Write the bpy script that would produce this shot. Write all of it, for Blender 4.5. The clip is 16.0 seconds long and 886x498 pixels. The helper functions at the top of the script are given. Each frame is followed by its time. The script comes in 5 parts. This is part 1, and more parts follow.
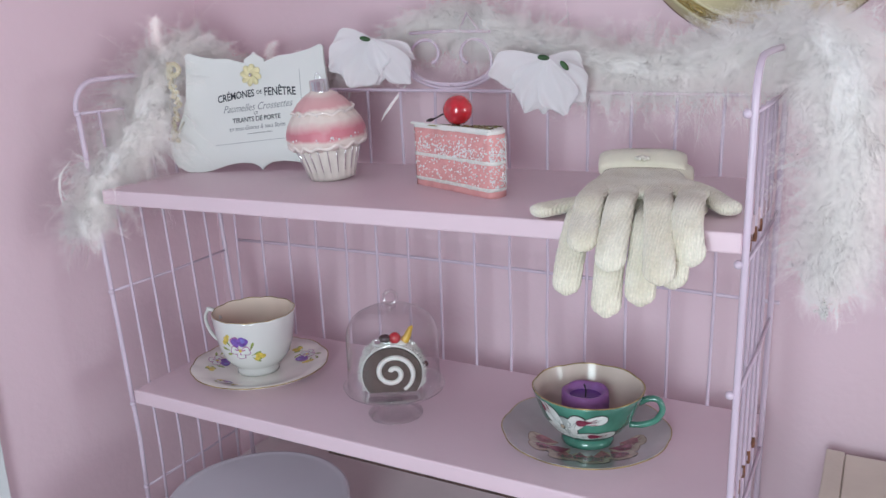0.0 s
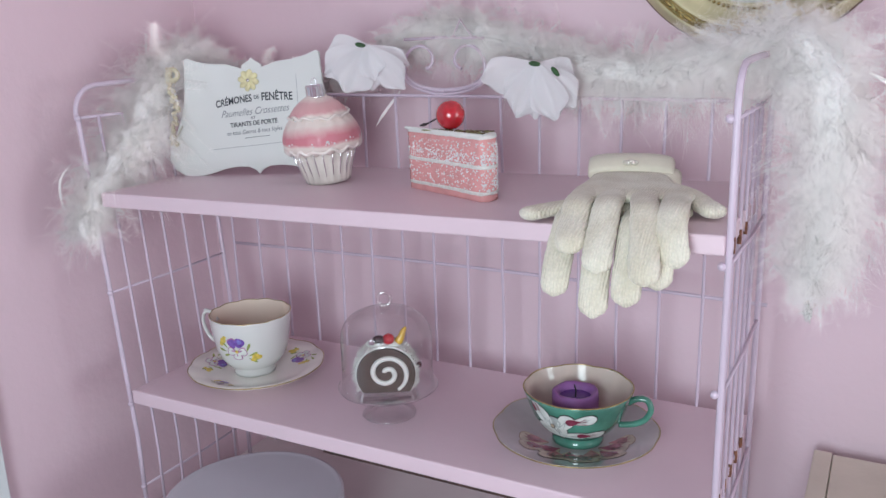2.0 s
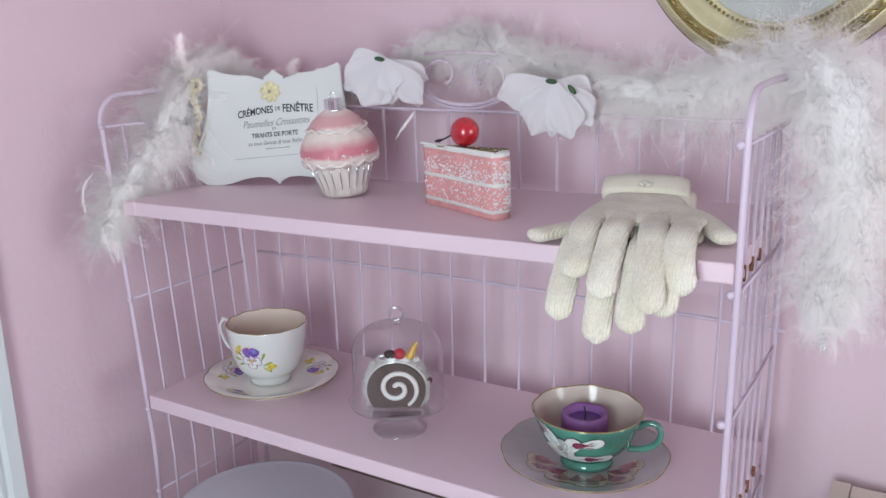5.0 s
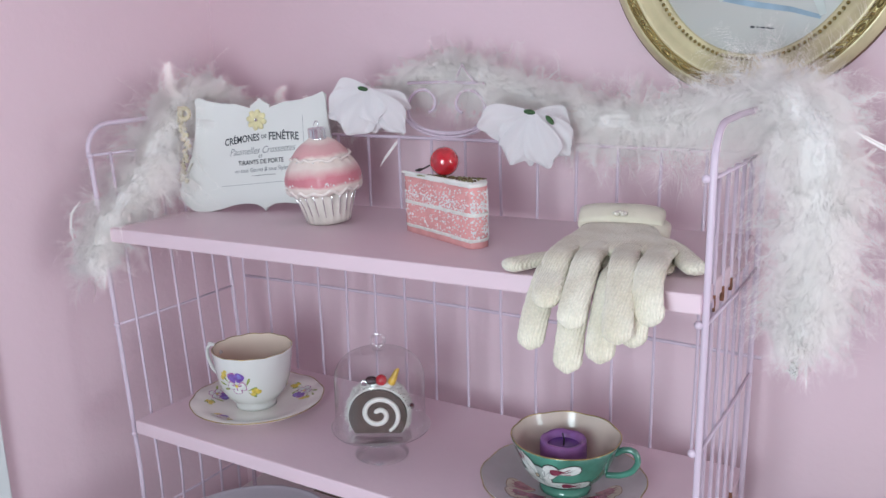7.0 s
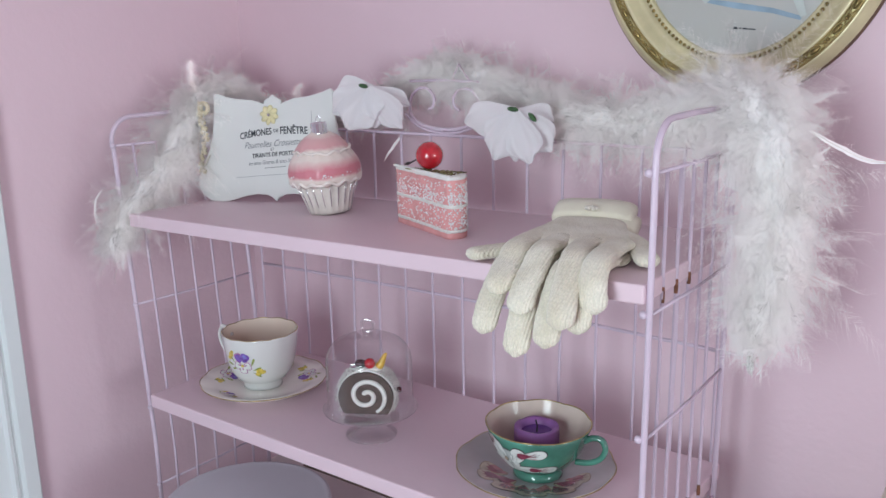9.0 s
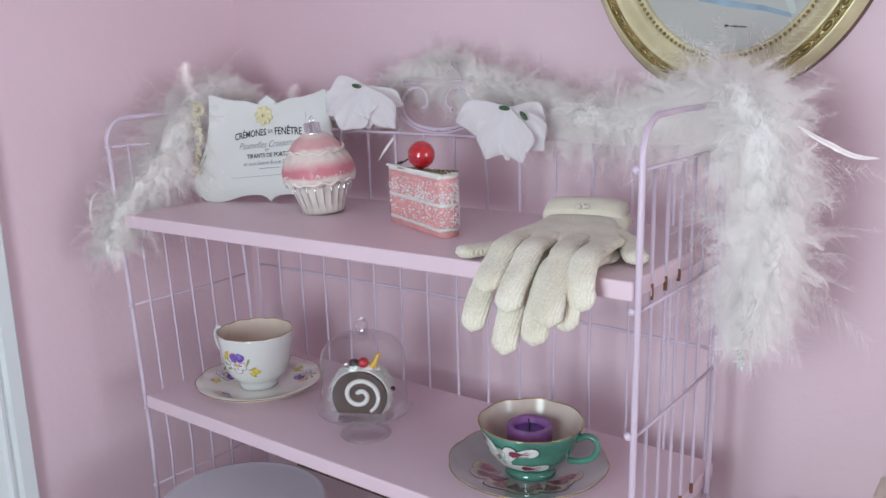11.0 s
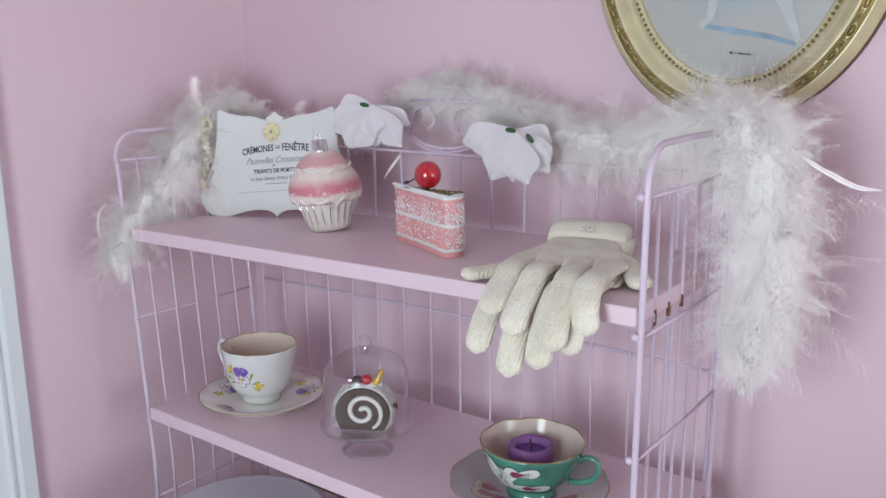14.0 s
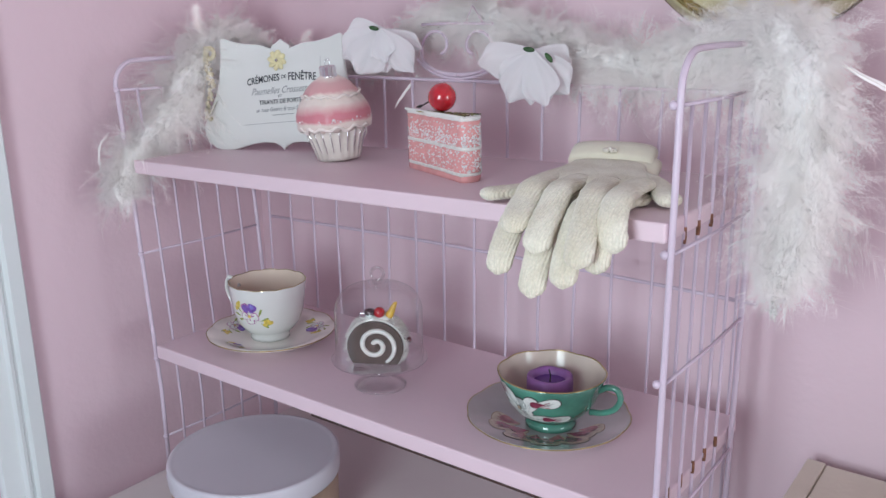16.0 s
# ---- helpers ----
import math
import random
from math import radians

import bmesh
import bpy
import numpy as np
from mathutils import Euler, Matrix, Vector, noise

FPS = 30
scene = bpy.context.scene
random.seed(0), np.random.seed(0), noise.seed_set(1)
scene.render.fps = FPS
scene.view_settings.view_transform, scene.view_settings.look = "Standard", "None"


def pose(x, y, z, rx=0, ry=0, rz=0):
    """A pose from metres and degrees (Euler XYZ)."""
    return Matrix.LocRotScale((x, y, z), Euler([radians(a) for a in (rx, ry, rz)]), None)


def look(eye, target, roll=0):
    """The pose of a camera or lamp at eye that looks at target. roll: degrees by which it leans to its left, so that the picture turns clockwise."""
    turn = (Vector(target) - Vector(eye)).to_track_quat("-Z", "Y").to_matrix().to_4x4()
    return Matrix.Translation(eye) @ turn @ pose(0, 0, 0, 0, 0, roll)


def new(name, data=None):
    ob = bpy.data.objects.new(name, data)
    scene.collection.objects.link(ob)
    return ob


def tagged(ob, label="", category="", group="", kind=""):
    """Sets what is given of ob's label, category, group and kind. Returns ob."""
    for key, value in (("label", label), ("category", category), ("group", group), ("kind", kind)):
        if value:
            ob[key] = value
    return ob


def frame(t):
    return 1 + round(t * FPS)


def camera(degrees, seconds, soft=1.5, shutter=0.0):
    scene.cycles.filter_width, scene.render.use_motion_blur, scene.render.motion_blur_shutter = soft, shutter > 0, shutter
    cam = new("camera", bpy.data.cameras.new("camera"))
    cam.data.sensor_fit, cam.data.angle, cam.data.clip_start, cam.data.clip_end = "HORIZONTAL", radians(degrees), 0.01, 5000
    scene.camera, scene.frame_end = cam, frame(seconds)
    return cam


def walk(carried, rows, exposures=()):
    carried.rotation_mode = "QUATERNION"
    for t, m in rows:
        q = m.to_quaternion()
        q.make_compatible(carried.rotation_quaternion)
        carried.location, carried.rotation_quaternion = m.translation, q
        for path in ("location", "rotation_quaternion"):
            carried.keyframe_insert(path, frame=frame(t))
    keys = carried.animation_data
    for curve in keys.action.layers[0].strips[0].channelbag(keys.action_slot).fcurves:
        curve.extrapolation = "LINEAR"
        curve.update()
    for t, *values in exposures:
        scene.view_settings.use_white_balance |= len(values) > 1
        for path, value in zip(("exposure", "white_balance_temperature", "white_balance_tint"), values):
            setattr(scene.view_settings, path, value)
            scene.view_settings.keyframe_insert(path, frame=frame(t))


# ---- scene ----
cam = camera(55.4, 16.0)
PATH = [
    (0, (0.018, -0.01, 1.399), (-0.893, 1.691, 0.87), -1.9),
    (0.5, (0.02, -0.009, 1.397), (-0.894, 1.69, 0.868), -2.2),
    (1, (0.023, -0.011, 1.397), (-0.894, 1.687, 0.87), -2.0),
    (1.5, (0.03, -0.017, 1.401), (-0.885, 1.685, 0.884), -1.9),
    (2, (0.032, -0.019, 1.4), (-0.882, 1.683, 0.883), -1.8),
    (2.5, (0.031, -0.016, 1.399), (-0.89, 1.68, 0.876), -1.7),
    (3, (0.029, -0.014, 1.401), (-0.898, 1.68, 0.879), -1.3),
    (3.5, (0.033, -0.008, 1.403), (-0.919, 1.675, 0.891), -1.2),
    (4, (0.042, -0.008, 1.409), (-0.926, 1.669, 0.908), -0.9),
    (4.2, (0.041, -0.008, 1.41), (-0.942, 1.655, 0.891), -0.8),
    (6.3, (0.077, 0.016, 1.414), (-0.918, 1.685, 0.939), -1.3),
    (6.5, (0.07, 0.01, 1.418), (-0.911, 1.687, 0.942), -1.0),
    (7, (0.076, 0.004, 1.424), (-0.929, 1.669, 0.956), -1.2),
    (7.5, (0.104, 0.006, 1.428), (-0.951, 1.639, 0.957), -1.0),
    (8, (0.147, 0.015, 1.426), (-0.975, 1.606, 0.968), -0.8),
    (8.5, (0.166, 0.018, 1.423), (-0.98, 1.593, 0.967), -0.7),
    (9, (0.173, 0.021, 1.419), (-0.976, 1.592, 0.96), -0.9),
    (11.5, (0.185, 0.027, 1.415), (-0.975, 1.593, 0.966), -1.2),
    (12, (0.185, 0.023, 1.416), (-0.972, 1.592, 0.97), -0.6),
    (12.5, (0.184, 0.02, 1.411), (-0.971, 1.587, 0.952), -0.6),
    (13, (0.191, 0.018, 1.411), (-0.96, 1.589, 0.957), -0.8),
    (13.5, (0.188, 0.015, 1.413), (-0.971, 1.583, 0.97), -0.7),
    (14, (0.184, 0.02, 1.428), (-0.978, 1.589, 0.996), -0.3),
    (14.5, (0.176, 0.019, 1.457), (-0.995, 1.595, 1.075), -0.6),
    (15, (0.165, 0.021, 1.444), (-1.003, 1.592, 1.036), -0.3),
    (15.5, (0.158, 0.029, 1.413), (-1.004, 1.584, 0.933), -0.3),
    (16, (0.159, 0.031, 1.387), (-0.995, 1.579, 0.865), -0.6),
]
walk(cam, [(t, look(eye, target, roll)) for t, eye, target, roll in PATH],
     [(0, -0.06), (3.5, -0.03), (4.2, -0.02), (6.5, 0.0), (7.5, 0.05), (8.2, 0.06), (9.0, -0.10), (11.5, -0.10), (14.5, -0.11), (16.0, -0.08)])

# ---- light ----
world = bpy.data.worlds.new("world")
scene.world = world
world.use_nodes = True
sky = world.node_tree.nodes.new("ShaderNodeTexSky")
sky.sky_type, sky.sun_disc = "NISHITA", False
sky.sun_elevation, sky.sun_rotation = radians(35), radians(120)
world.node_tree.links.new(sky.outputs[0], world.node_tree.nodes["Background"].inputs[0])
world.node_tree.nodes["Background"].inputs[1].default_value = 0.12

# room: back wall plane y = YB, side wall plane x = XL, both facing the rack
XL, YB, XR, YF, ZC = -0.85, 0.907, 3.0, -0.45, 2.45
WIN = (-0.27, 0.21, 1.00, 1.66)     # window opening in the wall behind: x0, x1, z0, z1
FILL_GAP = (-0.30, 0.60, 0.90, 1.90)   # opening added in the far side wall for a fill light: y0, y1, z0, z1
TOP = 0.80                          # table top


def area_light(name, m, w, h, watts, colour):
    data = bpy.data.lights.new(name, "AREA")
    data.shape, data.size, data.size_y, data.energy, data.color = "RECTANGLE", w, h, watts, colour
    ob = new(name, data)
    ob.matrix_world = m
    return ob


area_light("window_daylight", look(((WIN[0] + WIN[1]) / 2, YF - 0.035, (WIN[2] + WIN[3]) / 2), ((WIN[0] + WIN[1]) / 2, 0.8, (WIN[2] + WIN[3]) / 2)),
           WIN[1] - WIN[0] - 0.1, WIN[3] - WIN[2] - 0.1, 10.4, (0.77, 0.925, 1.0))
# made-up fill from the far right, added to brighten the left wall
area_light("side_fill_light", look((XR + 0.035, (FILL_GAP[0] + FILL_GAP[1]) / 2, (FILL_GAP[2] + FILL_GAP[3]) / 2), (0, (FILL_GAP[0] + FILL_GAP[1]) / 2, (FILL_GAP[2] + FILL_GAP[3]) / 2)),
           FILL_GAP[1] - FILL_GAP[0] - 0.1, FILL_GAP[3] - FILL_GAP[2] - 0.1, 23.5, (0.77, 0.925, 1.0))


# ---- materials ----
def nodes_of(name):
    m = bpy.data.materials.new(name)
    m.use_nodes = True
    t = m.node_tree
    return m, t, t.nodes["Principled BSDF"], t.links


def surface(name, colour, rough=0.5, metal=0.0, vary=0.06, scale=6.0, grain=0.0, grain_scale=200.0, spec=0.5, sheen=0.0, coat=0.0, emit=None, sub=0.0):
    """A painted, glazed or fabric surface: colour drifting at a large scale, fine relief at a small one."""
    m, t, b, link = nodes_of(name)
    co = t.nodes.new("ShaderNodeTexCoord")
    n1 = t.nodes.new("ShaderNodeTexNoise")
    n1.inputs["Scale"].default_value, n1.inputs["Detail"].default_value = scale, 5
    n2 = t.nodes.new("ShaderNodeTexNoise")
    n2.inputs["Scale"].default_value, n2.inputs["Detail"].default_value = grain_scale, 3
    for n in (n1, n2):
        link.new(co.outputs["Object"], n.inputs["Vector"])
    ramp = t.nodes.new("ShaderNodeValToRGB")
    lo = [max(0, c * (1 - vary)) for c in colour]
    hi = [min(1, c * (1 + vary)) for c in colour]
    ramp.color_ramp.elements[0].position, ramp.color_ramp.elements[1].position = 0.3, 0.7
    ramp.color_ramp.elements[0].color, ramp.color_ramp.elements[1].color = (*lo, 1), (*hi, 1)
    link.new(n1.outputs[0], ramp.inputs[0])
    link.new(ramp.outputs[0], b.inputs["Base Color"])
    rr = t.nodes.new("ShaderNodeMapRange")
    rr.inputs["To Min"].default_value, rr.inputs["To Max"].default_value = max(0, rough - 0.06), min(1, rough + 0.06)
    link.new(n2.outputs[0], rr.inputs["Value"])
    link.new(rr.outputs[0], b.inputs["Roughness"])
    b.inputs["Metallic"].default_value = metal
    b.inputs["Specular IOR Level"].default_value = spec
    b.inputs["Sheen Weight"].default_value = sheen
    b.inputs["Coat Weight"].default_value = coat
    b.inputs["Coat Roughness"].default_value = 0.05
    if sub:
        b.inputs["Subsurface Weight"].default_value = sub
        b.inputs["Subsurface Radius"].default_value = (0.01, 0.006, 0.005)
        b.inputs["Subsurface Scale"].default_value = 0.4
    if grain:
        bump = t.nodes.new("ShaderNodeBump")
        bump.inputs["Strength"].default_value, bump.inputs["Distance"].default_value = grain, 0.002
        link.new(n2.outputs[0], bump.inputs["Height"])
        link.new(bump.outputs[0], b.inputs["Normal"])
    return m


PINK_WALL = surface("pink_wall_paint", (0.77, 0.575, 0.635), 0.55, vary=0.03, scale=3, grain=0.25, grain_scale=90)
PINK_BOARD = surface("pink_board_paint", (0.76, 0.58, 0.64), 0.42, vary=0.04, scale=5, grain=0.08, grain_scale=160)
PINK_WIRE = surface("pink_wire_enamel", (0.66, 0.54, 0.64), 0.35, vary=0.05, scale=20, coat=0.2)
RUST = surface("rust", (0.22, 0.09, 0.05), 0.8, vary=0.4, scale=180, grain=0.6, grain_scale=600)
WHITE_TRIM = surface("white_gloss_trim", (0.78, 0.82, 0.82), 0.35, vary=0.03, scale=4, grain=0.06)
DOOR_PAINT = surface("door_paint", (0.70, 0.72, 0.80), 0.4, vary=0.03, scale=4)
CEILING = surface("ceiling_white", (0.8, 0.79, 0.78), 0.8, vary=0.02, grain=0.2)
CARPET = surface("carpet", (0.48, 0.44, 0.43), 0.95, vary=0.12, scale=30, grain=0.6, grain_scale=400)
TABLE = surface("table_paint", (0.68, 0.62, 0.61), 0.45, vary=0.05, scale=6, grain=0.08)


# ---- mesh helpers ----
def link_mesh(name, bm, material, parent=None, label="", smooth=True):
    me = bpy.data.meshes.new(name)
    bm.normal_update()
    bm.to_mesh(me)
    bm.free()
    for p in me.polygons:
        p.use_smooth = smooth
    for m in material if isinstance(material, (list, tuple)) else [material]:
        me.materials.append(m)
    ob = new(name, me)
    if parent is not None:
        ob.parent = parent
    if label:
        ob["label"] = label
    return ob


def part(name, bm, material, parent, label="", smooth=True):
    """One mesh under a thing or a part; the mesh is in the thing's own space."""
    return link_mesh(name, bm, material, parent, label, smooth)


def thing(name, m, label, category, group="", kind=""):
    ob = new(name)
    ob.empty_display_size = 0.02
    ob.matrix_world = m
    return tagged(ob, label, category, group, kind)


def slab(x0, x1, y0, y1, z0, z1, bevel=0.0, seg=2, bm=None):
    bm = bm or bmesh.new()
    vs = [bm.verts.new(p) for p in ((x0, y0, z0), (x1, y0, z0), (x1, y1, z0), (x0, y1, z0), (x0, y0, z1), (x1, y0, z1), (x1, y1, z1), (x0, y1, z1))]
    fs = [bm.faces.new([vs[i] for i in f]) for f in ((3, 2, 1, 0), (4, 5, 6, 7), (0, 1, 5, 4), (1, 2, 6, 5), (2, 3, 7, 6), (3, 0, 4, 7))]
    if bevel:
        es = {e for f in fs for e in f.edges}
        bmesh.ops.bevel(bm, geom=list(es), offset=bevel, segments=seg, affect="EDGES", profile=0.5)
    return bm


def tube(points, radius, sides=8, bm=None, caps=True, flat=1.0):
    """A round bar along points; radius a number or one per point."""
    bm = bm or bmesh.new()
    pts = [Vector(p) for p in points]
    rad = radius if isinstance(radius, (list, tuple)) else [radius] * len(pts)
    t0 = (pts[1] - pts[0]).normalized()
    up = Vector((0, 0, 1)) if abs(t0.z) < 0.9 else Vector((0, 1, 0))
    side = t0.cross(up).normalized()
    rings = []
    for i, p in enumerate(pts):
        t = (pts[min(i + 1, len(pts) - 1)] - pts[max(i - 1, 0)]).normalized()
        side = (side - t * side.dot(t)).normalized()
        other = t.cross(side)
        rings.append([bm.verts.new(p + (side * math.cos(a) + other * math.sin(a) * flat) * rad[i]) for a in [2 * math.pi * k / sides for k in range(sides)]])
    for a, b in zip(rings, rings[1:]):
        for k in range(sides):
            bm.faces.new((a[k], a[(k + 1) % sides], b[(k + 1) % sides], b[k]))
    if caps:
        bm.faces.new(rings[0][::-1])
        bm.faces.new(rings[-1])
    return bm


def curve_through(points, steps=8):
    """Catmull-Rom through points."""
    p = [Vector(q) for q in points]
    p = [p[0] * 2 - p[1]] + p + [p[-1] * 2 - p[-2]]
    out = []
    for i in range(1, len(p) - 2):
        for k in range(steps):
            t = k / steps
            a, b, c, d = p[i - 1:i + 3]
            out.append(0.5 * ((2 * b) + (c - a) * t + (2 * a - 5 * b + 4 * c - d) * t * t + (3 * b - a - 3 * c + d) * t ** 3))
    return out + [p[-2]]


def ball(centre, rx, ry=None, rz=None, u=12, v=8, bm=None):
    bm = bm or bmesh.new()
    ry, rz = ry or rx, rz or rx
    m = Matrix.Translation(centre) @ Matrix.Diagonal((rx, ry, rz, 1))
    bmesh.ops.create_uvsphere(bm, u_segments=u, v_segments=v, radius=1, matrix=m)
    return bm


def structure(name, bm, material, label, category, smooth=False):
    return tagged(link_mesh(name, bm, material, None, "", smooth), label, category, "", "structure")


# ---- the room ----
structure("wall_back", slab(XL - 0.12, XR + 0.12, YB, YB + 0.12, 0, ZC), PINK_WALL, "smooth pink painted wall behind the wire rack", "wall")
DY0, DY1, DZ = -0.36, 0.452, 2.03   # door opening in the side wall
bm = slab(XL - 0.12, XL, DY1, YB, 0, ZC)
slab(XL - 0.12, XL, YF, DY0, 0, ZC, bm=bm)
slab(XL - 0.12, XL, DY0, DY1, DZ, ZC, bm=bm)
structure("wall_left", bm, PINK_WALL, "pink painted side wall with a doorway", "wall")
# unseen wall, set far off and opened for the added side fill
bm = slab(XR, XR + 0.12, YF, FILL_GAP[0], 0, ZC)
slab(XR, XR + 0.12, FILL_GAP[1], YB, 0, ZC, bm=bm)
slab(XR, XR + 0.12, FILL_GAP[0], FILL_GAP[1], 0, FILL_GAP[2], bm=bm)
slab(XR, XR + 0.12, FILL_GAP[0], FILL_GAP[1], FILL_GAP[3], ZC, bm=bm)
structure("wall_right", bm, PINK_WALL, "unseen pink painted wall across the room, opened for the added fill light", "wall")
bm = slab(XL - 0.12, WIN[0], YF - 0.12, YF, 0, ZC)
slab(WIN[1], XR + 0.12, YF - 0.12, YF, 0, ZC, bm=bm)
slab(WIN[0], WIN[1], YF - 0.12, YF, 0, WIN[2], bm=bm)
slab(WIN[0], WIN[1], YF - 0.12, YF, WIN[3], ZC, bm=bm)
structure("wall_front", bm, PINK_WALL, "pink painted wall with the window", "wall")
structure("floor", slab(XL - 0.12, XR + 0.12, YF - 0.12, YB + 0.12, -0.1, 0), CARPET, "soft beige carpet", "floor")
structure("ceiling", slab(XL - 0.12, XR + 0.12, YF - 0.12, YB + 0.12, ZC, ZC + 0.1), CEILING, "plain white ceiling", "ceiling")

win = tagged(new("window_1"), "white painted window frame", "window", "", "structure")
part("window_frame", slab(WIN[0], WIN[0] + 0.05, YF - 0.09, YF - 0.04, WIN[2], WIN[3], 0.004), WHITE_TRIM, win)
part("window_frame", slab(WIN[1] - 0.05, WIN[1], YF - 0.09, YF - 0.04, WIN[2], WIN[3], 0.004), WHITE_TRIM, win)
part("window_frame", slab(WIN[0] + 0.05, WIN[1] - 0.05, YF - 0.09, YF - 0.04, WIN[3] - 0.05, WIN[3], 0.004), WHITE_TRIM, win)
part("window_frame", slab(WIN[0] + 0.05, WIN[1] - 0.05, YF - 0.09, YF - 0.04, WIN[2], WIN[2] + 0.05, 0.004), WHITE_TRIM, win)


# invented frame round the side fill's opening, out of view
fill_frame = tagged(new("side_fill_frame"), "added white frame round the unseen side fill opening", "window", "", "structure")
for y0, y1, z0, z1 in ((FILL_GAP[0], FILL_GAP[0] + 0.05, FILL_GAP[2], FILL_GAP[3]), (FILL_GAP[1] - 0.05, FILL_GAP[1], FILL_GAP[2], FILL_GAP[3]),
                       (FILL_GAP[0] + 0.05, FILL_GAP[1] - 0.05, FILL_GAP[3] - 0.05, FILL_GAP[3]), (FILL_GAP[0] + 0.05, FILL_GAP[1] - 0.05, FILL_GAP[2], FILL_GAP[2] + 0.05)):
    part("window_frame", slab(XR + 0.04, XR + 0.09, y0, y1, z0, z1, 0.004), WHITE_TRIM, fill_frame)


def moulding(y_edge, sign, z0, z1):
    """Door casing upright on the side wall: a stepped, grooved profile."""
    prof = [(0, 0), (0, 0.014), (0.003, 0.018), (0.020, 0.019), (0.023, 0.013), (0.026, 0.013), (0.029, 0.017), (0.033, 0.0175),
            (0.036, 0.012), (0.058, 0.010), (0.061, 0.006), (0.061, 0)]
    b = bmesh.new()
    lo = [b.verts.new((XL + d, y_edge - sign * u, z0)) for u, d in prof]
    hi = [b.verts.new((XL + d, y_edge - sign * u, z1)) for u, d in prof]
    for i in range(len(prof)):
        j = (i + 1) % len(prof)
        b.faces.new((lo[i], lo[j], hi[j], hi[i]))
    b.faces.new(lo[::-1])
    b.faces.new(hi)
    bmesh.ops.recalc_face_normals(b, faces=b.faces)
    return b


door = tagged(new("door_1"), "closed door in a white moulded casing", "door", "", "structure")
part("door_casing", moulding(0.5135, 1, 0, DZ + 0.06), WHITE_TRIM, door, smooth=False)
part("door_casing", moulding(DY0 - 0.0615, -1, 0, DZ + 0.06), WHITE_TRIM, door, smooth=False)
part("door_lintel", slab(XL, XL + 0.018, DY0, DY1, DZ, DZ + 0.06, 0.003), WHITE_TRIM, door, smooth=False)
bm = slab(XL - 0.06, XL - 0.02, DY0 + 0.003, DY1 - 0.003, 0.008, DZ - 0.004, 0.003)
part("door_leaf", bm, DOOR_PAINT, door, smooth=False)
for z0, z1 in ((0.25, 0.95), (1.12, 1.85)):
    part("door_panel", slab(XL - 0.021, XL - 0.012, DY0 + 0.12, DY1 - 0.12, z0, z1, 0.006), DOOR_PAINT, door, smooth=False)

table = thing("side_table", pose(0, 0, 0), "low pale pink painted table against the wall", "table")
part("tabletop", slab(-0.768, 0.42, 0.42, YB - 0.004, TOP - 0.03, TOP, 0.004), TABLE, table, smooth=False)
for lx in (-0.735, 0.37):
    for ly in (0.46, YB - 0.05):
        part("leg", slab(lx - 0.022, lx + 0.022, ly - 0.022, ly + 0.022, 0, TOP - 0.03, 0.003), TABLE, table, smooth=False)

# ---- wire rack ----
YFR, YBK = 0.619, 0.838
XRP = -0.067


def left_x(z):
    """The left side frame leans outward towards its top."""
    return -0.735 - max(0.0, z - 0.93) * 0.0695


rack = thing("wire_rack", pose(0, 0, 0), "pink enamelled wire rack with two wooden shelves", "shelf rack")
Z_TOP_R, Z_RAIL, Z_S1, Z_S2 = 1.327, 1.111, 1.216, 0.98


def side_frame(xf, top_knob, loop):
    post = [(xf(TOP + 0.006), YFR, TOP + 0.006), (xf(0.93), YFR, 0.93), (xf(1.1), YFR, 1.1), (xf(top_knob), YFR, top_knob)]
    zt = top_knob + loop
    for a in range(0, 91, 15):
        c, s = math.cos(radians(a)), math.sin(radians(a))
        post.append((xf(zt), YFR + 0.03 * (1 - c), zt - 0.03 + 0.03 * s))
    post += [(xf(zt), 0.70, zt + 0.001), (xf(zt), 0.778, zt)]
    for a in range(15, 91, 15):
        c, s = math.cos(radians(a)), math.sin(radians(a))
        post.append((xf(zt), 0.778 + 0.03 * s, zt - 0.03 + 0.03 * c))
    post += [(xf(top_knob), 0.808, top_knob), (xf(0.93), 0.808, 0.93), (xf(TOP + 0.006), 0.808, TOP + 0.006)]
    part("side_post", tube(post, 0.0028, 10), PINK_WIRE, rack)
    for z in (top_knob, 0.5 * (top_knob + 1.105), 1.111, Z_S2 - 0.006, 0.865):
        part("cross_bar", tube([(xf(z), YFR, z), (xf(z) + 0.001, 0.72, z - 0.0012), (xf(z), 0.808, z)], 0.0016, 8), PINK_WIRE, rack)
        part("knob", ball((xf(z) + (0.0005 if xf(1) < -0.5 else -0.0045), YFR - 0.001, z), 0.0036, u=10, v=8), PINK_WIRE, rack)
    rnd = random.Random(3)
    for i in range(1, 6):
        y = 0.612 + 0.033 * i if xf(1) < -0.5 else 0.621 + 0.0293 * i
        zs = [TOP + 0.02, 0.9, 1.0, 1.1, 1.2, top_knob]
        part("wire", tube([(xf(z) + (0.0026 if xf(1) < -0.5 else -0.0026), y + rnd.uniform(-0.0006, 0.0006), z) for z in zs], 0.0017, 8), PINK_WIRE, rack)
    for fy in (YFR, 0.808):
        part("foot", ball((xf(TOP), fy, TOP + 0.006), 0.006, u=10, v=8), PINK_WIRE, rack)


side_frame(left_x, 1.311, 0.034)
side_frame(lambda z: XRP, Z_TOP_R, 0.039)

